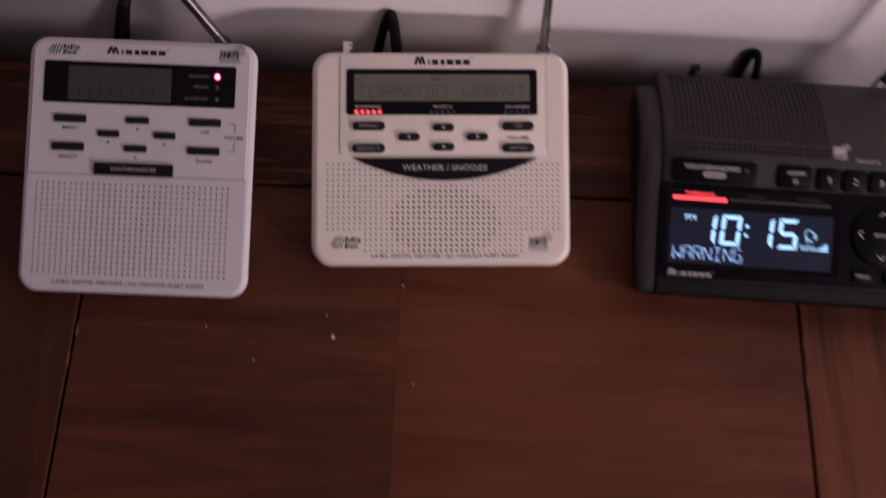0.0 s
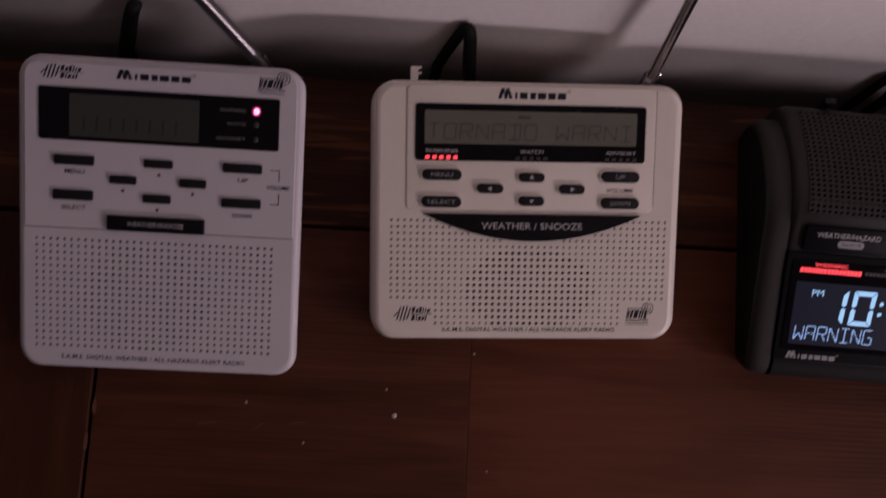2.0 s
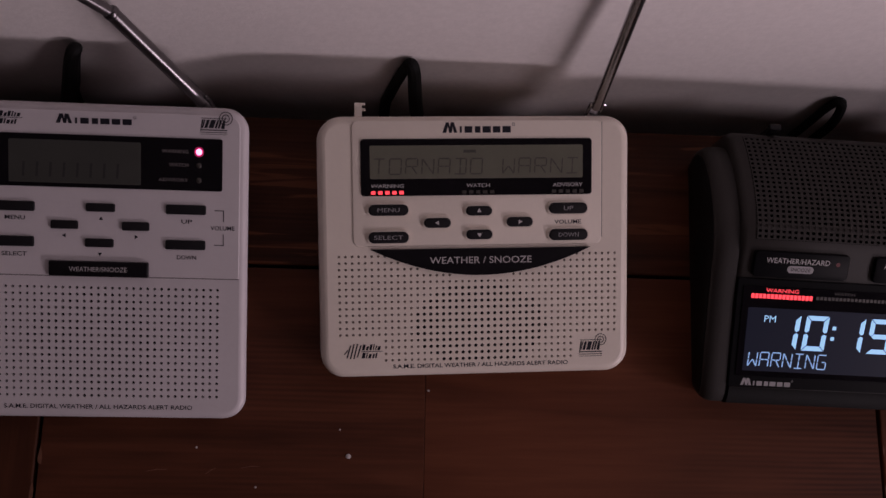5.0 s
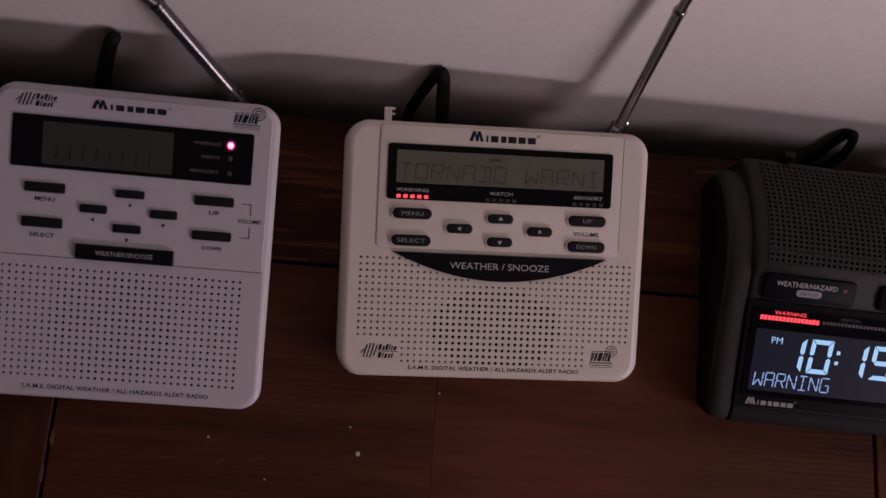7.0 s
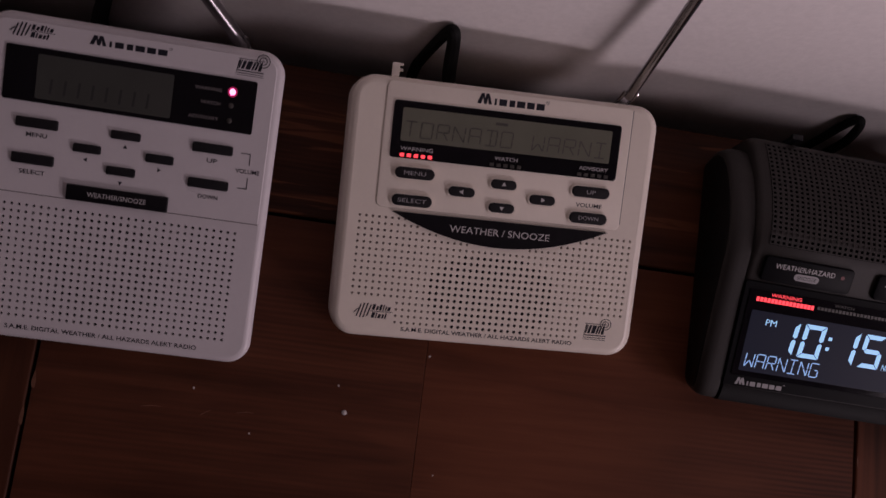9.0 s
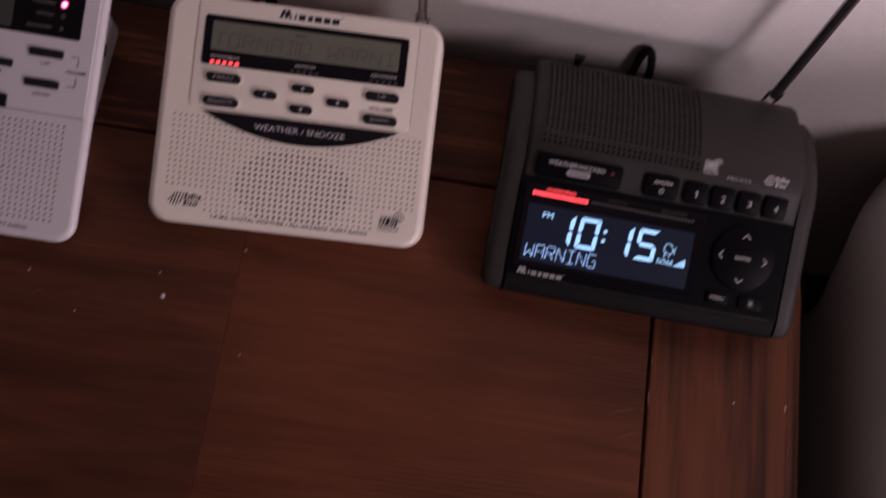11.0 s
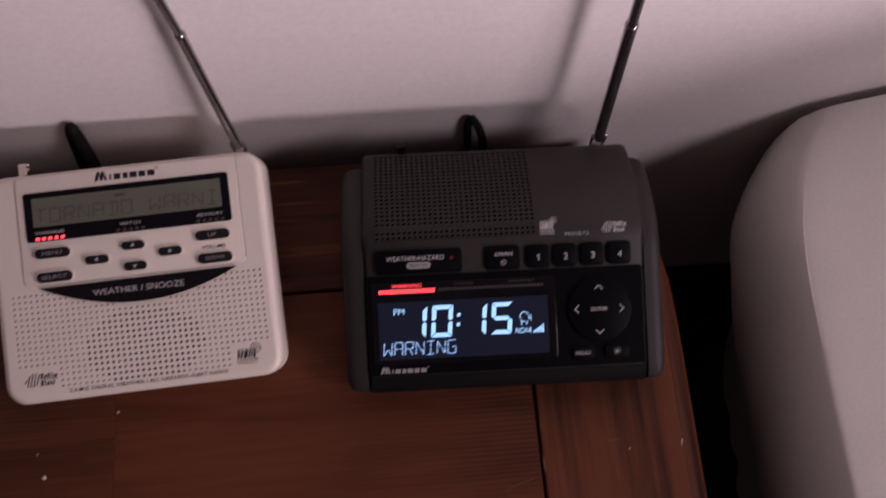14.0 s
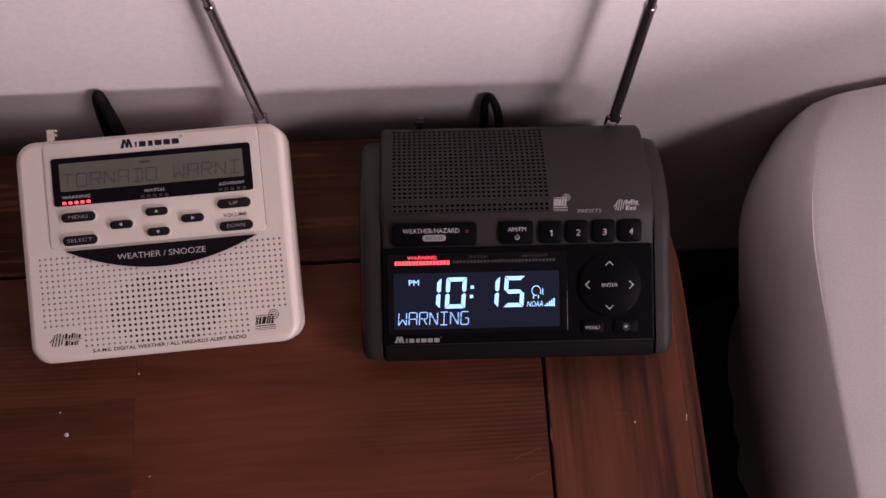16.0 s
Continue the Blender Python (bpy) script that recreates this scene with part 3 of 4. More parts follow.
def radio_white_tall():
    """The square desk radio with a plain lower grille."""
    tilt, oz = 17.44, 0.0191
    rd = thing("weather_radio", pose(-0.1638, -0.1263, 0, 0, 0, 0.27), "white plastic weather alert radio with dark display and pink-red light", "radio", "radios on the table")
    F = pose(0, 0, oz, tilt)
    x0, x1, y0, y1 = mm(-21.8, 111.7, -6.4, 143.2)
    edge, w, h = 0.0035, x1 - x0, y1 - y0
    t = (oz + y0 * math.sin(radians(tilt))) / math.cos(radians(tilt)) - 0.0004
    bm, outline = shell(w, h, 0.011, t, edge, (x0 + x1) / 2, (y0 + y1) / 2, taper=0.0045)
    body = part("body", moved(bm, F), M_WHITE1, rd, smooth=True)
    gx0, gx1, gy0, gy1 = mm(-14.6, 99.8, 3.2, 58.4)

    def hole(x, y):
        dx, dy = (x - 0.039) / 0.030, (y - 0.030) / 0.026
        return 0.00080 if dx * dx + dy * dy < 1 else 0.00072
    part("grille", moved(pierced(outline, gx0, gx1, gy0, gy1, 35, 17, hole, 0.0012, 0.0), F), M_WHITE1, rd, "perforated white speaker front")
    part("speaker_cloth", moved(block(gx0, gx1, gy0, gy1, -0.0022, -0.0013), F), M_HOLE, rd)
    stand(rd, F, x0 + 0.010, x1 - 0.0125, y0 + 0.020, y1 - 0.006, t, M_WHITE1)
    # upper fascia lies a hair proud of the grille
    rim = [p for p in rounded(w - 0.0070, y1 - 0.0660, 0.006, 6, (x0 + x1) / 2, (y1 + 0.0590) / 2) if p[1] > 0.10]
    rim += [(x0 + 0.0035, 0.0625), (x1 - 0.0035, 0.0625)]
    bm = bmesh.new()
    fx, fy = (x0 + x1) / 2, 0.10
    loft(bm, [[(fx + (x - fx) * k, fy + (y - fy) * k, z) for x, y in rim] for k, z in ((1.0, -0.0001), (1.0, 0.0003), (0.995, 0.0006))])
    part("fascia", moved(bm, F), M_WHITE1, rd)
    mark([box2(x0 + 0.0036, x1 - 0.0036, 0.06200, 0.06250)], M_GREYINK, rd, F, "drawn_seam_line")
    G = F @ pose(0, 0, 0.0006)
    disp = part("display_window", moved(slab(*mm(111.6, 24.5, 1.0, 0.5), 0.0002, 0.0443, 0.1162), G), M_GLASSY, rd, "glossy black display window")
    P = G @ pose(0, 0, 0.0005)
    part("lcd", moved(slab(*mm(60.0, 19.9, 0.8, 0.1), 0.00005, 0.0326, 0.1158), P), M_LCD, disp, "unlit dark grey liquid crystal panel")
    for i in range(8):
        x = 8.5 + 6.1 * i
        mark([box2(*mm(x, x + 1.1, 108.6, 115.4), 0.0004)], M_LCDFAINT, disp, P @ pose(0, 0, 0.0001), "display_bar", t=0.00003)
    for y, word, x in ((122.2, "WARNING", 72.2), (115.9, "WATCH", 75.6), (108.9, "ADVISORY", 70.6)):
        lettering(word, *mm(x, 84.4, y - 0.8, y + 0.8), M_GREYINK, disp, P)
        lit = word == "WARNING"
        bm = bmesh.new()
        bmesh.ops.create_uvsphere(bm, u_segments=14, v_segments=8, radius=(1.5 if lit else 1.2) * MM, matrix=pose(0.0893, y * MM, 0.0) @ Matrix.Diagonal((1, 1.1, 0.4, 1)))
        part("indicator_light", moved(bm, P), M_LEDPINK if lit else M_LEDOFF, disp, "glowing pink-red light" if lit else "", smooth=True)
        if lit:
            # the LED's magenta halo, added as a glowing disc under it
            part("halo_disc", moved(slab(*mm(4.4, 4.8, 2.15, 0.2), 0.0001, 0.0893, y * MM, 0.0), P), M_LEDHALO, disp, "magenta halo of the light, added as a glowing disc")
    for a, b, c, e in ((-4.5, 14.1, 92.4, 97.0), (-5.0, 13.7, 75.8, 80.6), (37.3, 50.7, 92.9, 96.8), (21.3, 33.8, 84.5, 88.5), (53.8, 66.5, 84.4, 88.5), (36.9, 50.0, 76.2, 80.2), (74.1, 92.7, 92.7, 97.2), (73.9, 92.5, 76.0, 80.5)):
        press(G, *mm(a, b, c, e), 0.0010, M_RUBBER, rd, 0.0008, z=0.0)
    press(G, *mm(20.5, 66.2, 62.3, 69.5), 0.0016, M_BLACK, rd, 0.0006, "snooze_bar", "wide black bar button")
    lettering("WEATHER/SNOOZE", *mm(30.0, 56.5, 64.7, 66.9), M_WHITEINK, rd, G @ pose(0, 0, 0.0016))
    for word, a, b, y in (("MENU", 0.8, 9.2, 89.3), ("SELECT", -0.8, 9.8, 72.3), ("UP", 81.6, 85.8, 89.3), ("DOWN", 79.6, 87.8, 72.3), ("VOLUME", 95.2, 105.6, 86.6)):
        lettering(word, *mm(a - 0.4, b + 0.4, y - 1.0, y + 1.0), M_INK, rd, G, bold=0.010)
    tri = [arrow(*mm(cx, cy, 1.15), way) for cx, cy, way in ((44.2, 89.6, "up"), (27.4, 81.4, "left"), (60.2, 81.4, "right"), (43.6, 73.0, "down"))]
    mark(tri, M_INK, rd, G, "arrow_marks")
    ln = [box2(*mm(*v)) for v in ((96.6, 101.0, 94.7, 95.05), (100.6, 101.0, 89.6, 94.7), (96.6, 101.0, 78.3, 78.65), (100.6, 101.0, 78.6, 83.6))]
    mark(ln, M_INK, rd, G, "bracket_lines")
    alert_mark(*mm(-11.0, 8.5, 132.3, 138.6), M_INK, rd, G)
    maker_mark(*mm(23.8, 58.6, 133.6, 137.9), M_INK, rd, G)
    mast_mark(*mm(89.4, 104.4, 130.6, 139.8), M_INK, rd, G)
    lettering("S.A.M.E. DIGITAL WEATHER / ALL HAZARDS ALERT RADIO", *mm(-1.2, 86.8, -1.6, 0.5), M_INK, rd, F, bold=0.012)
    part("side_switch", moved(slab(*mm(3.0, 7.0, 0.8, 1.6), 0.0003), F @ pose(x1 - 0.0026, 0.103, -0.0105, 0, 97, 0)), M_BLACK, rd, "small black switch in the side")
    antenna(rd, [(-0.0755, 0.0170, 0.0520), (-0.1070, 0.0370, 0.1010), (-0.155, 0.0405, 0.176)], [0.0033, 0.0027], [((-0.1070, 0.0370, 0.1010), 0.0036)], 0.0042, M_DULL)
    cord(rd, [(-0.152, 0.004, 0.012), (-0.1520, 0.020, 0.014), (-0.1490, 0.0310, 0.024), (-0.1395, 0.0375, 0.0520), (-0.1365, 0.0402, 0.0560), (-0.1405, 0.0410, 0.046), (-0.1500, 0.0405, 0.016), (-0.1570, 0.0395, -0.010), (-0.160, 0.0375, -0.08)], 0.0040, 0.0030, 0.26)
    return rd


def radio_white_wide():
    """The wide desk radio with a smile-shaped bar and a grid of holes."""
    tilt, oz = 16.16, 0.0545
    rd = thing("weather_radio", pose(0, 0, 0, 0, 0, 2.69), "cream-white plastic weather alert radio with wide display and speaker holes", "radio", "radios on the table")
    F = pose(0, 0, oz, tilt)
    x0, x1, y0, y1 = mm(-20.9, 131.6, -115.4, 11.6)
    edge, w, h = 0.0040, x1 - x0, y1 - y0
    t = (oz + y0 * math.sin(radians(tilt))) / math.cos(radians(tilt)) - 0.0004
    bm, outline = shell(w, h, 0.0115, t, edge, (x0 + x1) / 2, (y0 + y1) / 2, taper=-0.0014)
    part("body", moved(bm, F), M_WHITE2, rd, smooth=True)
    gx0, gx1, gy0, gy1 = mm(-12.9, 126.0, -108.6, -54.4)
    cx, cy = 0.0573, -0.0900

    def hole(x, y):
        if y > -0.0525 - 0.0140 * (1 - ((x - 0.0578) / 0.054) ** 2) and abs(x - 0.0578) < 0.0545:
            return 0.0
        if y < -0.0955 and not 0.0095 < x < 0.1045:
            return 0.0
        dx, dy = (x - cx) / 0.0325, (y - cy) / 0.0205
        return 0.00088 if dx * dx + dy * dy < 1 else 0.00068
    part("grille", moved(pierced(outline, gx0, gx1, gy0, gy1, 44, 17, hole, 0.0009, 0.0), F), M_WHITE2, rd, "perforated cream speaker front")
    # backing whose dark colour stands for the shade in the outer holes
    part("grille_backing", moved(block(gx0, gx1, gy0, gy1, -0.0030, -0.0010), F), M_DIMPLE_SHADE, rd)
    sp = [(cx + 0.0335 * math.cos(2 * math.pi * i / 40), cy + 0.0215 * math.sin(2 * math.pi * i / 40)) for i in range(40)]
    sp = [(x, max(y, gy0)) for x, y in sp]
    part("speaker_cloth", moved(prism(sp, 0.00005, -0.00098), F), M_HOLE, rd)
    stand(rd, F, x0 + 0.007, x1 - 0.007, y0 + 0.020, y1 - 0.005, t, M_WHITE2)
    # centre tray that runs over the top edge
    part("control_tray", moved(slab(0.1220, 0.0606, 0.0032, 0.0006, 0.00045, 0.0566, -0.0208, -0.0001), F), M_WHITE2, rd, smooth=True)
    G = F @ pose(0, 0, 0.0005)
    # shadow at the tray's right edge, drawn as a thin grey strip
    mark([box2(0.11765, 0.11800, -0.0480, 0.0085)], M_GREYINK, rd, F, "drawn_seam_line", t=0.00015)
    disp = part("display_window", moved(slab(*mm(112.8, 27.4, 1.6, 0.6), 0.0003, 0.0562, -0.0131), G), M_GLASSY, rd, "glossy black display frame")
    P = G @ pose(0, 0, 0.0006)
    part("lcd", moved(slab(*mm(103.8, 16.0, 0.8, 0.1), 0.00005, 0.0561, -0.0106), P), M_LCD2, disp, "pale grey-green liquid crystal panel")
    segment_text(disp, P @ pose(0, 0, 0.0001), "TORNADO WARNI", 0.0056, -0.0164, 0.0056, 0.0074, 0.00225, M_LCDINK, 0.0006)
    mark([box2(*mm(49.5, 55.5, -6.2, -4.8))], M_LCDINK, disp, P @ pose(0, 0, 0.0001), "display_bar", t=0.00004)
    for word, a, b in (("WARNING", 4.6, 20.4), ("WATCH", 50.8, 62.2), ("ADVISORY", 93.2, 108.0)):
        lettering(word, *mm(a, b, -22.9, -21.1), M_WHITEINK, disp, P)
        for i in range(5):
            c = (a + b) / 2 - 6.8 + 3.4 * i
            lit = word == "WARNING"
            part("indicator_light", moved(slab(*mm(2.1, 1.7, 0.3, 0.25), 0.0001, c * MM, -0.0252), P), M_LEDRED if lit else M_LEDOFF, disp, "glowing red light" if lit else "")
    for a, b, c, e, word in ((3.3, 22.5, -36.2, -30.9, "MENU"), (3.1, 22.5, -49.5, -44.1, "SELECT"), (91.3, 110.3, -36.2, -30.9, "UP"), (91.4, 110.5, -49.2, -43.8, "DOWN")):
        press(G, *mm(a, b, c, e), 0.0015, M_RUBBER, rd, 0.0026, rim=M_WHITE2)
        m = (a + b) / 2
        k = {"MENU": 5.3, "SELECT": 7.0, "UP": 2.3, "DOWN": 5.0}[word]
        lettering(word, *mm(m - k, m + k, (c + e) / 2 - 1.0, (c + e) / 2 + 1.0), M_SILVERINK, rd, G @ pose(0, 0, 0.0015))
    for a, b, c, e, way in ((50.5, 63.2, -36.6, -32.1, "up"), (30.1, 43.0, -42.3, -37.7, "left"), (70.4, 83.2, -42.2, -37.6, "right"), (50.6, 63.3, -48.2, -43.6, "down")):
        press(G, *mm(a, b, c, e), 0.0015, M_RUBBER, rd, 0.0022, rim=M_WHITE2)
        mark([arrow(*mm((a + b) / 2, (c + e) / 2, 1.3), way)], M_WHITEINK, rd, G @ pose(0, 0, 0.0015), "arrow_mark")
    lettering("VOLUME", *mm(94.1, 107.4, -41.2, -39.2), M_INK, rd, G, bold=0.010)
    # smile-shaped snooze bar
    arc = [(0.0578 + 0.0540 * s, -0.0526 - 0.0131 * (1 - s * s)) for s in [-1 + 2 * i / 40 for i in range(41)]]
    part("snooze_bar", moved(prism(arc, 0.0016, -0.0002), F), M_BLACK, rd, "black smile-shaped bar button")
    lettering("WEATHER / SNOOZE", *mm(32.7, 82.6, -59.9, -56.6), M_WHITEINK, rd, F @ pose(0, 0, 0.0014))
    maker_mark(*mm(39.4, 73.0, 3.4, 8.4), M_INK, rd, G)
    alert_mark(*mm(-9.9, 8.7, -105.9, -98.6), M_INK, rd, F)
    mast_mark(*mm(106.4, 120.2, -107.4, -97.4), M_INK, rd, F)
    lettering("S.A.M.E. DIGITAL WEATHER / ALL HAZARDS ALERT RADIO", *mm(14.1, 100.9, -111.1, -109.1), M_INK, rd, F, bold=0.012)
    key = slab(*mm(3.6, 7.0, 0.4, 2.5), 0.0002)
    kb = part("tuning_key", moved(key, F @ pose(-0.0010, 0.0148, -0.006)), M_WHITE2, rd, "small white notched plastic tab")
    part("tooth", moved(slab(*mm(2.2, 1.2, 0.2, 2.5), 0.0002, 0.0024, 0.0028), F @ pose(-0.0010, 0.0148, -0.006)), M_WHITE2, kb)
    part("tooth", moved(slab(*mm(2.2, 1.2, 0.2, 2.5), 0.0002, 0.0024, 0.0002), F @ pose(-0.0010, 0.0148, -0.006)), M_WHITE2, kb)
    antenna(rd, [(0.1172, 0.0248, 0.0480), (0.1110, 0.0345, 0.1500), (0.1030, 0.0365, 0.2750)], [0.0026, 0.0022], [((0.1110, 0.0345, 0.1500), 0.0029)], 0.0034)
    cord(rd, [(0.0290, 0.006, 0.016), (0.0288, 0.0230, 0.0165), (0.0270, 0.0310, 0.0270), (0.0250, 0.0385, 0.0490), (0.0232, 0.0412, 0.0525), (0.0200, 0.0413, 0.0440), (0.0135, 0.0413, 0.012), (0.0110, 0.0410, -0.010), (0.011, 0.0400, -0.08)], 0.0036, 0.0030, 0.28)
    return rd


# lit bars of each character, by the letters of the bars in segment_text
SEG14 = {"T": "aim", "O": "abcdef", "R": "abefgGk", "N": "bcefhk", "A": "abcefgG", "D": "abcdim", "W": "bceflk", "I": "adim", "G": "acdefG", " ": ""}


def segment_text(parent, m, text, x, y, w, h, gap, mat, s):
    """Fourteen-bar display characters, each bar a part of its own."""
    bars = {"a": (0, 1, 1, 1), "d": (0, 0, 1, 0), "f": (0, 0.5, 0, 1), "e": (0, 0, 0, 0.5), "b": (1, 0.5, 1, 1), "c": (1, 0, 1, 0.5), "g": (0, 0.5, 0.5, 0.5), "G": (0.5, 0.5, 1, 0.5), "h": (0, 1, 0.5, 0.5), "i": (0.5, 0.5, 0.5, 1), "j": (0.5, 0.5, 1, 1), "k": (0.5, 0.5, 1, 0), "l": (0.5, 0.5, 0, 0), "m": (0.5, 0, 0.5, 0.5)}
    for n, ch in enumerate(text):
        for b in SEG14[ch]:
            x0, y0, x1, y1 = bars[b]
            a, c = Vector((x0 * w, y0 * h)), Vector((x1 * w, y1 * h))
            d = (c - a).normalized()
            q = Vector((-d.y, d.x)) * s / 2
            a, c = a + d * s * 0.55, c - d * s * 0.55
            lean = lambda p: (x + n * (w + gap) + p.x + 0.06 * p.y, y + p.y)
            mark([[lean(p) for p in (a - q, c - q, c + d * s * 0.25, c + q, a + q, a - d * s * 0.25)]], mat, parent, m, "display_bar", t=0.00004)


def digit(parent, m, segs, x, y, w, h, s, mat):
    """One slanted seven-bar clock digit with mitred bars."""
    k, g = h / 2, s * 0.12
    shapes = {
        "a": [(g, h), (w - g, h), (w - s - g, h - s), (s + g, h - s)],
        "d": [(g, 0), (s + g, s), (w - s - g, s), (w - g, 0)],
        "g": [(s * 0.6, k), (s * 1.1, k + s / 2), (w - s * 1.1, k + s / 2), (w - s * 0.6, k), (w - s * 1.1, k - s / 2), (s * 1.1, k - s / 2)],
        "f": [(0, h - g), (s, h - s - g), (s, k + s * 0.55), (s * 0.5, k + g), (0, k + s * 0.45)],
        "e": [(0, g), (0, k - s * 0.45), (s * 0.5, k - g), (s, k - s * 0.55), (s, s + g)],
        "b": [(w, h - g), (w, k + s * 0.45), (w - s * 0.5, k + g), (w - s, k + s * 0.55), (w - s, h - s - g)],
        "c": [(w, g), (w - s, s + g), (w - s, k - s * 0.55), (w - s * 0.5, k - g), (w, k - s * 0.45)]}
    mark([[(x + px + 0.09 * py, y + py) for px, py in shapes[c]] for c in segs], mat, parent, m, "clock_digit", t=0.00004)


def radio_charcoal():
    """The dark clock radio with its lit display, keys and arched top."""
    rd = thing("clock_radio", pose(0.1855, -0.0599, 0, 0, 0, -1.57), "charcoal plastic weather clock radio with lit blue-white display reading ten fifteen", "clock radio", "radios on the table")
    tilt, oz = 18.37, 0.0468
    F = pose(0, 0, oz, tilt)
    top = [(-0.0000, 0.0463), (0.004, 0.0480), (0.009, 0.0505), (0.0135, 0.0532), (0.018, 0.0552), (0.024, 0.0564), (0.033, 0.0562), (0.043, 0.0545), (0.053, 0.0517), (0.063, 0.0478), (0.070, 0.0447), (0.0745, 0.0420)]
    front = [(-0.0530, 0.0286), (-0.0566, 0.0262), (-0.0588, 0.0235), (-0.0586, 0.0200), (-0.0560, 0.0100), (-0.0535, 0.0020), (-0.0520, 0.0)]
    rear = [(0.0775, 0.0385), (0.0785, 0.034), (0.0785, 0.003), (0.076, 0.0)]

    def height(y):
        return float(np.interp(y, [p[0] for p in top], [p[1] for p in top]))
    prof = front[::-1] + top + rear
    bm = bmesh.new()
    loft(bm, [[(x, 0.01 + (y - 0.01) * k, z if z < 0.003 else z - q) for y, z in prof] for x, k, q in ((0.0, 0.985, 0.0020), (0.0008, 0.993, 0.0008), (0.0024, 1.0, 0.0), (0.04, 1, 0), (0.08, 1, 0), (0.12, 1, 0), (0.1520, 1.0, 0.0), (0.1542, 0.993, 0.0008), (0.1550, 0.985, 0.0020))])
    body = part("body", bm, M_GREY, rd, smooth=True)
    # the two rounded cheeks, a little lower behind than the arched top
    cheek = front[::-1] + [(-0.030, 0.0360), (-0.010, 0.0425), (0.004, 0.0475), (0.012, 0.0508), (0.020, 0.0525), (0.031, 0.0526), (0.042, 0.0508), (0.053, 0.0472), (0.062, 0.0428), (0.0685, 0.0375), (0.0720, 0.0310), (0.0735, 0.022), (0.074, 0.0)]
    for inner, outer in ((-0.0004, -0.0118), (0.1554, 0.1650)):
        cy = 0.008

        def ring(f, k):
            """One outline across the cheek, smaller towards its outer face and drawn in at the foot."""
            loop = []
            for y, z in cheek:
                tuck = 0.45 * f * max(0.0, 1 - z / 0.030) ** 1.3
                loop.append((inner + (outer - inner) * (f - tuck), cy + (y - cy) * (1 + k) / 2, z if z <= 0.002 else z * (0.35 + 0.65 * k)))
            return loop
        bm = bmesh.new()
        loft(bm, [ring(f, k) for f, k in ((0.0, 1.0), (0.40, 1.0), (0.60, 0.993), (0.78, 0.975), (0.91, 0.945), (0.98, 0.91), (1.0, 0.885))])
        end = part("cheek", bm, M_GREY, rd, "rounded charcoal end cheek", smooth=True)
        bm = bmesh.new()
        loft(bm, [ring(f, k) for f, k in ((0.95, 0.880), (1.025, 0.875), (1.05, 0.855))])
        part("side_cover", bm, M_SIDE, end, "matt black side cover", smooth=True)
    foot = [(-0.0522, 0.0290), (-0.0566, 0.0268), (-0.0594, 0.0238), (-0.0592, 0.0200), (-0.0567, 0.0100), (-0.0542, 0.0020), (-0.0530, 0.0), (-0.0450, 0.0), (-0.0450, 0.0280)]
    bm = bmesh.new()
    loft(bm, [[(x, y + q, z - (q if z > 0.02 else 0.0)) for y, z in foot] for x, q in ((0.0006, 0.0010), (0.0014, 0.0), (0.1536, 0.0), (0.1544, 0.0010))])
    part("front_lip", bm, M_SIDE, rd, "black lip below the front panel", smooth=True)
    # sloping black front
    panel = part("front_panel", moved(slab(*mm(153.6, 54.6, 1.4, 1.4), 0.0005, 0.0770, -0.0272, -0.0010), F), M_GREYBTN, rd, "sloping black front panel")
    P = F @ pose(0, 0, 0.0004)
    win = part("display_window", moved(slab(*mm(101.5, 45.0, 0.8, 0.5), 0.0002, 0.0540, -0.0262), P), M_GLASSY, panel, "glossy black display window")
    Q = P @ pose(0, 0, 0.0005)
    part("lcd", moved(slab(*mm(93.6, 31.6, 0.6, 0.1), 0.00005, 0.0533, -0.0301), Q), M_BACKLIT, win, "faintly backlit dark display field")
    S = Q @ pose(0, 0, 0.00012)
    lettering("PM", *mm(15.1, 20.9, -21.2, -18.0), M_DIGIT, win, S, 0.0, "display_text")
    y = -0.0345
    digit(win, S, "bc", 0.0280, y, 0.0042, 0.0175, 0.0023, M_DIGIT)
    digit(win, S, "abcdef", 0.0350, y, 0.0115, 0.0175, 0.0023, M_DIGIT)
    mark([box2(*mm(49.4, 51.2, -28.9, -27.1), 0.00015), box2(*mm(49.9, 51.7, -23.6, -21.8), 0.00015)], M_DIGIT, win, S, "clock_colon", t=0.00004)
    digit(win, S, "bc", 0.0610, y, 0.0042, 0.0175, 0.0023, M_DIGIT)
    digit(win, S, "acdfg", 0.0680, y, 0.0115, 0.0175, 0.0023, M_DIGIT)
    segment_text(win, S, "WARNING", 0.0088, -0.0436, 0.0043, 0.0072, 0.00155, M_PALE, 0.00055)
    lettering("NOAA", *mm(81.7, 90.7, -34.5, -31.4), M_DIGIT, win, S, 0.0, "display_text", slant=0.2)
    mark([box2(*mm(91.6 + 1.25 * i, 92.5 + 1.25 * i, -34.5, -33.6 + 0.9 * i)) for i in range(5)], M_DIGIT, win, S, "signal_bars", t=0.00004)
    ring = []
    for i in range(10):
        a, b = radians(20 + 26 * i), radians(20 + 26 * (i + 1))
        ring.append([(0.0870 + r * math.cos(c), -0.0255 + 1.15 * r * math.sin(c)) for r, c in ((0.0022, a), (0.0026, a), (0.0026, b), (0.0022, b))])
    ring += [box2(*mm(85.2, 85.7, -30.0, -27.6)), box2(*mm(88.0, 88.5, -29.8, -28.0)), box2(*mm(89.4, 89.9, -27.4, -24.8)), box2(*mm(90.6, 91.0, -28.0, -24.2))]
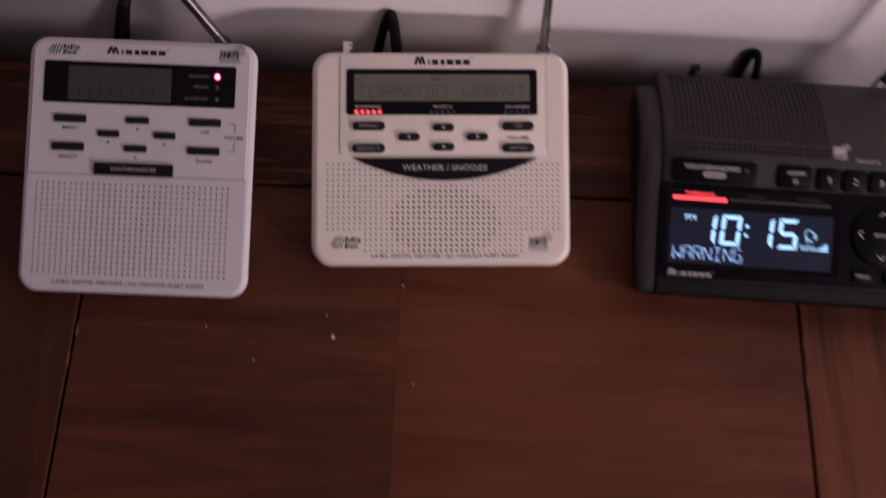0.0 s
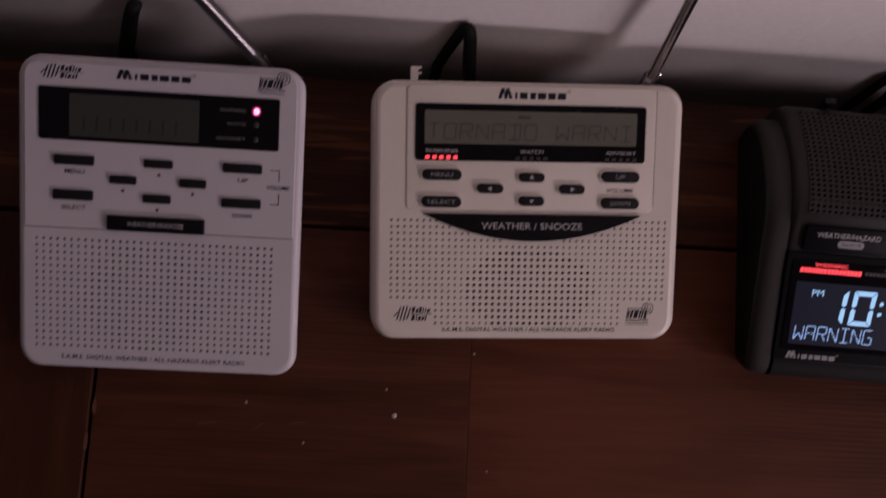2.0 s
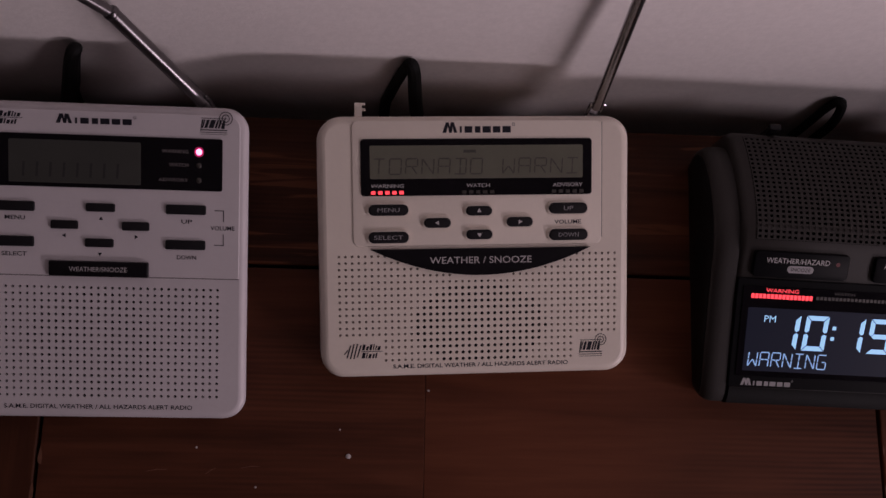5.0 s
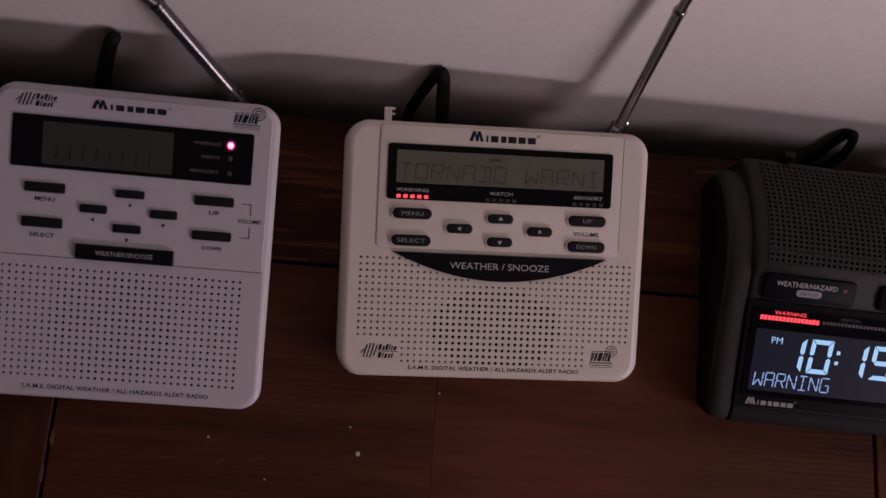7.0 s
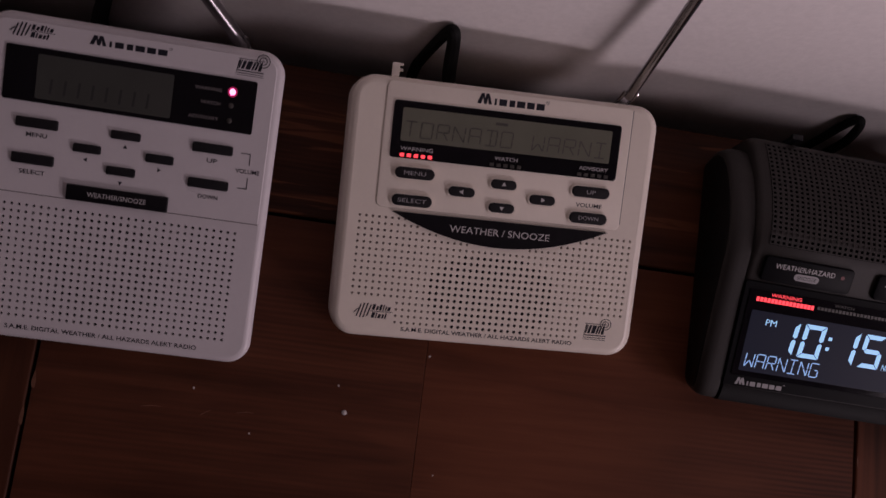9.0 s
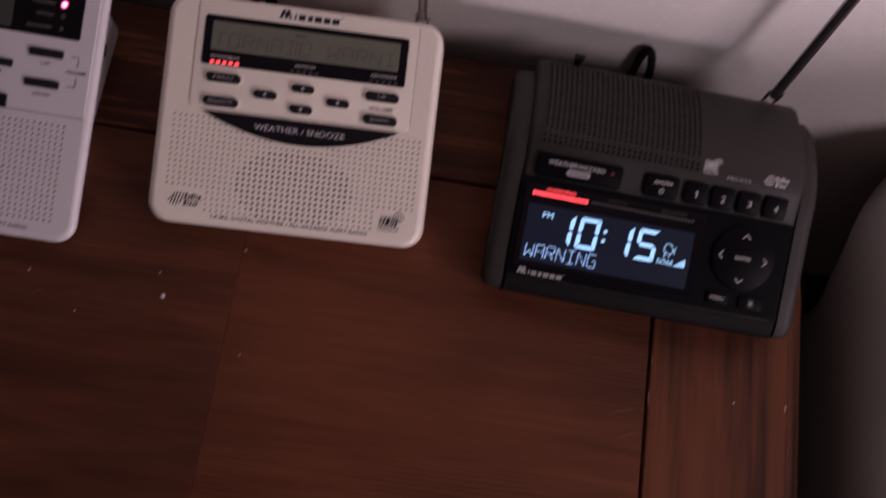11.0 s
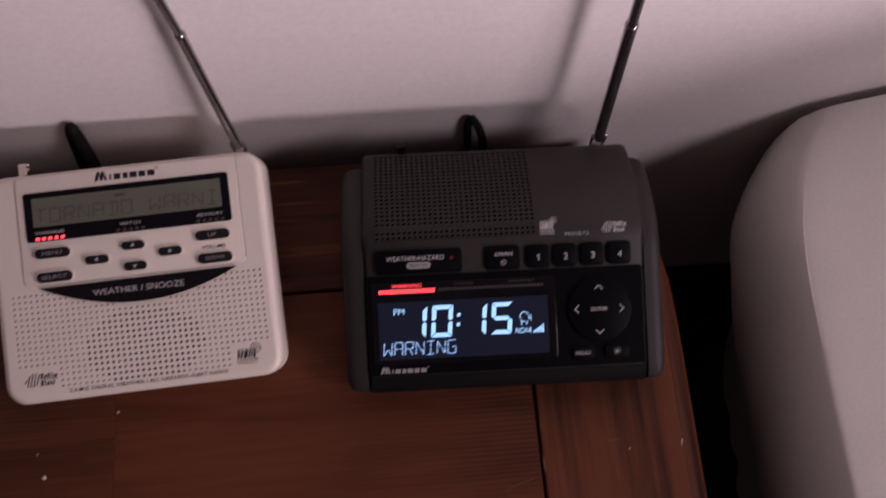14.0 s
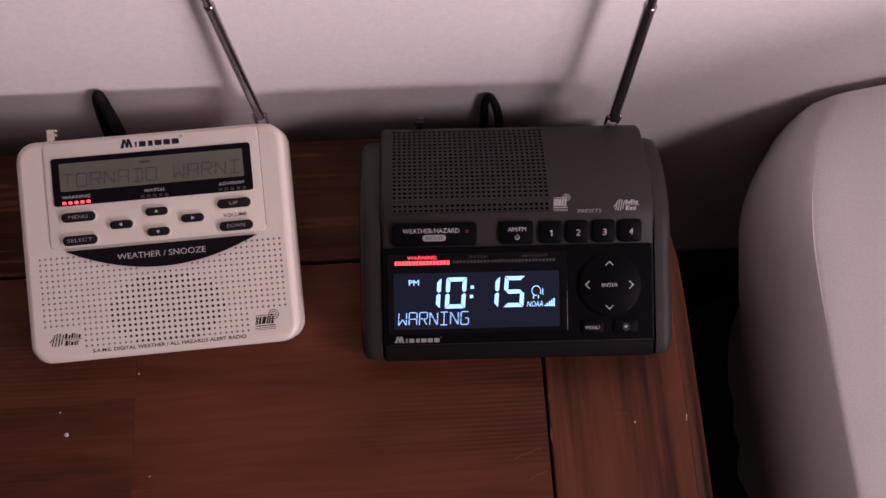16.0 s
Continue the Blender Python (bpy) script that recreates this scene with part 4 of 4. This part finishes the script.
    mark(ring, M_DIGIT, win, S, "talk_icon", t=0.00004)
    lettering("WARNING", *mm(14.6, 31.0, -6.5, -4.6), M_LEDRED, win, S, 0.0, "warning_text", bold=0.0)
    for i in range(16):
        part("warning_bar", moved(slab(*mm(1.55, 2.3, 0.2, 0.12), 0.00005, (8.2 + 1.95 * i) * MM, -0.0085), Q), M_LEDRED, win)
    for i in range(30):
        mark([box2(*mm(40.2 + 1.95 * i, 41.6 + 1.95 * i, -9.0, -7.4))], M_LEDOFF, win, Q, "unlit_bar")
    lettering("WATCH", *mm(49.0, 59.5, -6.3, -4.8), M_LEDOFF, win, Q)
    lettering("ADVISORY", *mm(79.0, 94.0, -6.3, -4.8), M_LEDOFF, win, Q)
    maker_mark(*mm(6.5, 32.0, -53.4, -49.8), M_SILVERINK, rd, P)
    # round direction pad
    for nm, r, z, t, mat in (("direction_pad", 18.2, 0.0, 0.0009, M_GREYBTN), ("pad_face", 17.2, 0.0009, 0.0008, M_GREYBTN)):
        pad = part(nm, moved(slab(*mm(2 * r, 2 * r, r - 0.001), t, 0.0004, 0.1287, -0.0231, z, 14), P), mat, rd if nm == "direction_pad" else pad, smooth=True)
    R = P @ pose(0, 0, 0.0017)
    chev = []
    for cx, cy, a in ((128.7, -10.6, 90), (128.4, -36.2, 270), (141.4, -23.3, 0), (115.7, -22.9, 180)):
        c, s = math.cos(radians(a)), math.sin(radians(a))
        for sg in (1, -1):
            q = [(1.0, 0.0), (-1.35, 2.35 * sg), (-1.75, 2.05 * sg), (0.25, 0.0)]
            chev.append([((cx + u * c - v * s) * MM, (cy + u * s + v * c) * MM) for u, v in q])
    mark(chev, M_WHITEINK, pad, R, "arrow_marks")
    lettering("ENTER", *mm(124.2, 133.2, -24.2, -22.2), M_WHITEINK, pad, R)
    press(P, *mm(112.4, 124.8, -50.9, -43.4), 0.0012, M_GREYBTN, rd, 0.0022)
    press(P, *mm(130.6, 144.4, -50.8, -43.1), 0.0012, M_GREYBTN, rd, 0.0022)
    lettering("MENU", *mm(114.7, 122.6, -48.1, -46.2), M_WHITEINK, rd, P @ pose(0, 0, 0.0012))
    sun = [[(0.1376 + r * math.cos(a), -0.0470 + r * math.sin(a)) for r, a in ((0.0012, q), (0.0021, q - 0.08), (0.0021, q + 0.08))] for q in [2 * math.pi * i / 8 for i in range(8)]]
    sun.append([(0.1376 + 0.0008 * math.cos(2 * math.pi * i / 12), -0.0470 + 0.0008 * math.sin(2 * math.pi * i / 12)) for i in range(12)])
    mark(sun, M_WHITEINK, rd, P @ pose(0, 0, 0.0012), "sun_mark")
    # keys above the front
    sl = math.degrees(math.atan2(0.0532 - 0.0466, 0.0132))
    K = pose(0, 0.0012, 0.0469, sl)
    hh = 0.0131
    wide = press(K, *mm(6.4, 54.2), 0.0, hh, 0.0018, M_GREYBTN, rd, 0.0022, "snooze_key", "wide black snooze key")
    Kt = K @ pose(0, 0, 0.0018)
    lettering("WEATHER/HAZARD", *mm(12.4, 44.2, 7.4, 10.0), M_WHITEINK, wide, Kt)
    mark([rounded(*mm(13.2, 3.6, 1.75), 4, 0.0300, 0.0046)], M_SILVERINK, wide, Kt, "snooze_badge")
    lettering("SNOOZE", *mm(25.0, 35.0, 3.7, 5.5), M_GREYBTN, wide, Kt, 0.00015)
    mark([rounded(*mm(2.0, 2.0, 0.9), 4, 0.0484, 0.0082)], material("dim_red_lens", (0.12, 0.01, 0.01), 0.4), wide, Kt, "red_lens")
    am = press(K, *mm(67.0, 86.2), 0.0, hh, 0.0018, M_GREYBTN, rd, 0.0022, "band_key")
    lettering("AM/FM", *mm(71.6, 81.8, 7.4, 9.8), M_WHITEINK, am, Kt)
    arc = []
    for i in range(12):
        a, b = radians(120 + 25 * i), radians(120 + 25 * (i + 1))
        arc.append([(0.0768 + r * math.cos(c), 0.0040 + r * math.sin(c)) for r, c in ((0.00105, a), (0.00140, a), (0.00140, b), (0.00105, b))])
    mark(arc + [box2(0.07665, 0.07695, 0.0040, 0.0058)], M_WHITEINK, am, Kt, "power_mark")
    for i, x in enumerate((89.6, 104.6, 119.6, 134.6)):
        k = press(K, *mm(x, x + 13.0), 0.0, hh - 0.0003, 0.0018, M_GREYBTN, rd, 0.0022, "preset_key")
        if i:
            lettering(str(i + 1), *mm(x + 5.6, x + 7.9, 4.2, 7.8), M_WHITEINK, k, Kt, bold=0.0)
        else:
            one = [mm(x + a, b) for a, b in ((6.5, 4.2), (7.1, 4.2), (7.1, 7.8), (6.6, 7.8), (5.6, 7.0), (5.6, 6.5), (6.5, 7.0))]
            mark([one], M_WHITEINK, k, Kt, "lettering")
    T = pose(0, 0.0178, height(0.0178) + 0.0002, 24)
    lettering("PRESETS", *mm(111.4, 124.6, -1.6, 0.4), M_SILVERINK, rd, T)
    T = pose(0, 0.0160, height(0.0160) + 0.0003, 13)
    mast_mark(*mm(97.4, 107.2, 1.8, 11.2), M_WHITEINK, rd, pose(0, 0.0155, height(0.0215) + 0.0002 - 0.0058 * math.sin(radians(8)), 8))
    alert_mark(*mm(131.4, 146.0, 1.4, 7.8), M_WHITEINK, rd, pose(0, 0.0155, height(0.0215) + 0.0002 - 0.0058 * math.sin(radians(8)), 8))
    # speaker lattice over the arched top
    nx, ny, gx0, gx1, gy0, gy1, lift = 30, 22, 0.0065, 0.0955, 0.0178, 0.0742, 0.0006
    bm = bmesh.new()

    def at(x, y, d=0.0):
        return (x, y, height(y) + lift - d)
    px, py, b = (gx1 - gx0) / nx, (gy1 - gy0) / ny, 0.22
    vs = [[bm.verts.new(at(gx0 + i * px, gy0 + j * py)) for j in range(ny + 1)] for i in range(nx + 1)]
    for i in range(nx):
        for j in range(ny):
            sq = (vs[i][j], vs[i + 1][j], vs[i + 1][j + 1], vs[i][j + 1])
            c = [(gx0 + (i + u) * px, gy0 + (j + v) * py) for u, v in ((b, b), (1 - b, b), (1 - b, 1 - b), (b, 1 - b))]
            hi, lo = [bm.verts.new(at(*q)) for q in c], [bm.verts.new(at(*q, 0.0005)) for q in c]
            for k in range(4):
                n2 = (k + 1) % 4
                bm.faces.new((sq[k], sq[n2], hi[n2], hi[k]))
                bm.faces.new((hi[k], hi[n2], lo[n2], lo[k]))
    part("speaker_lattice", bm, M_GREY, rd, "fine square lattice over the speaker")
    bm = bmesh.new()
    rows = [gy0 + (gy1 - gy0) * j / 14 for j in range(15)]
    loft(bm, [[(gx0, y, height(y) - 0.0003), (gx1, y, height(y) - 0.0003), (gx1, y, height(y) + 0.00012), (gx0, y, height(y) + 0.00012)] for y in rows])
    part("speaker_cloth", bm, M_CLOTH, rd)
    tab = part("tuning_key", block(0.0212, 0.0250, 0.0784, 0.0812, 0.0300, 0.0420, 0.0003), M_BLACK, rd, "small black tab behind the radio")
    part("tooth", block(0.0202, 0.0260, 0.0782, 0.0814, 0.0422, 0.0452, 0.0004), M_BLACK, tab)
    antenna(rd, [(0.3262, 0.0150, 0.0460), (0.3231, 0.0215, 0.1545), (0.3200, 0.0280, 0.2700)], [0.0031, 0.0025], [((0.3231, 0.0215, 0.1545), 0.0034)], 0.0040)
    cord(rd, [(0.2650, 0.0370, -0.080), (0.2640, 0.0372, -0.030), (0.2630, 0.0374, 0.000), (0.2608, 0.0385, 0.0150), (0.2572, 0.0400, 0.0270), (0.2545, 0.0414, 0.0285), (0.2530, 0.0416, 0.018), (0.2535, 0.0412, -0.004), (0.255, 0.0400, -0.08)], 0.0027, 0.0025, 0.3)
    return rd


radio_white_tall()
radio_white_wide()
radio_charcoal()


# ---- crumbs on the table ----
for x, y, r in ((-0.0018, -0.1486, 0.0013), (0.0380, -0.1151, 0.0006), (-0.0773, -0.1452, 0.0006), (0.3284, -0.1590, 0.0005), (-0.0065, -0.1355, 0.0005), (-0.0471, -0.1641, 0.0005), (0.0468, -0.1744, 0.0004)):
    bm = bmesh.new()
    bmesh.ops.create_icosphere(bm, subdivisions=2, radius=r)
    for v in bm.verts:
        v.co *= 1 + 0.25 * noise.noise(v.co * 900 + Vector((x, y, 0)) * 50)
        v.co.z = v.co.z * 0.5 + r * 0.42
    ob = tagged(part("crumb", bm, M_DUST, smooth=True), "tiny pale crumb lying on the dark table top", "crumb", "crumbs on the table")
    ob.matrix_world = pose(x, y, 0.0)

# ---- a thin cable on the floor in the gap ----
line = curve_points([(0.505, -0.06, FLOOR_Z + 0.003), (0.512, -0.010, FLOOR_Z + 0.003), (0.528, 0.010, FLOOR_Z + 0.03), (0.555, 0.020, FLOOR_Z + 0.05), (0.600, 0.022, FLOOR_Z + 0.05), (0.66, 0.018, FLOOR_Z + 0.003)], 8)
tagged(part("cable", tube(line, [0.0022] * len(line), 8), material("grey_cable", (0.10, 0.10, 0.10), 0.5, grain=0.1, scale=300), smooth=True), "thin grey cable curling on the dark floor behind the table", "cable")
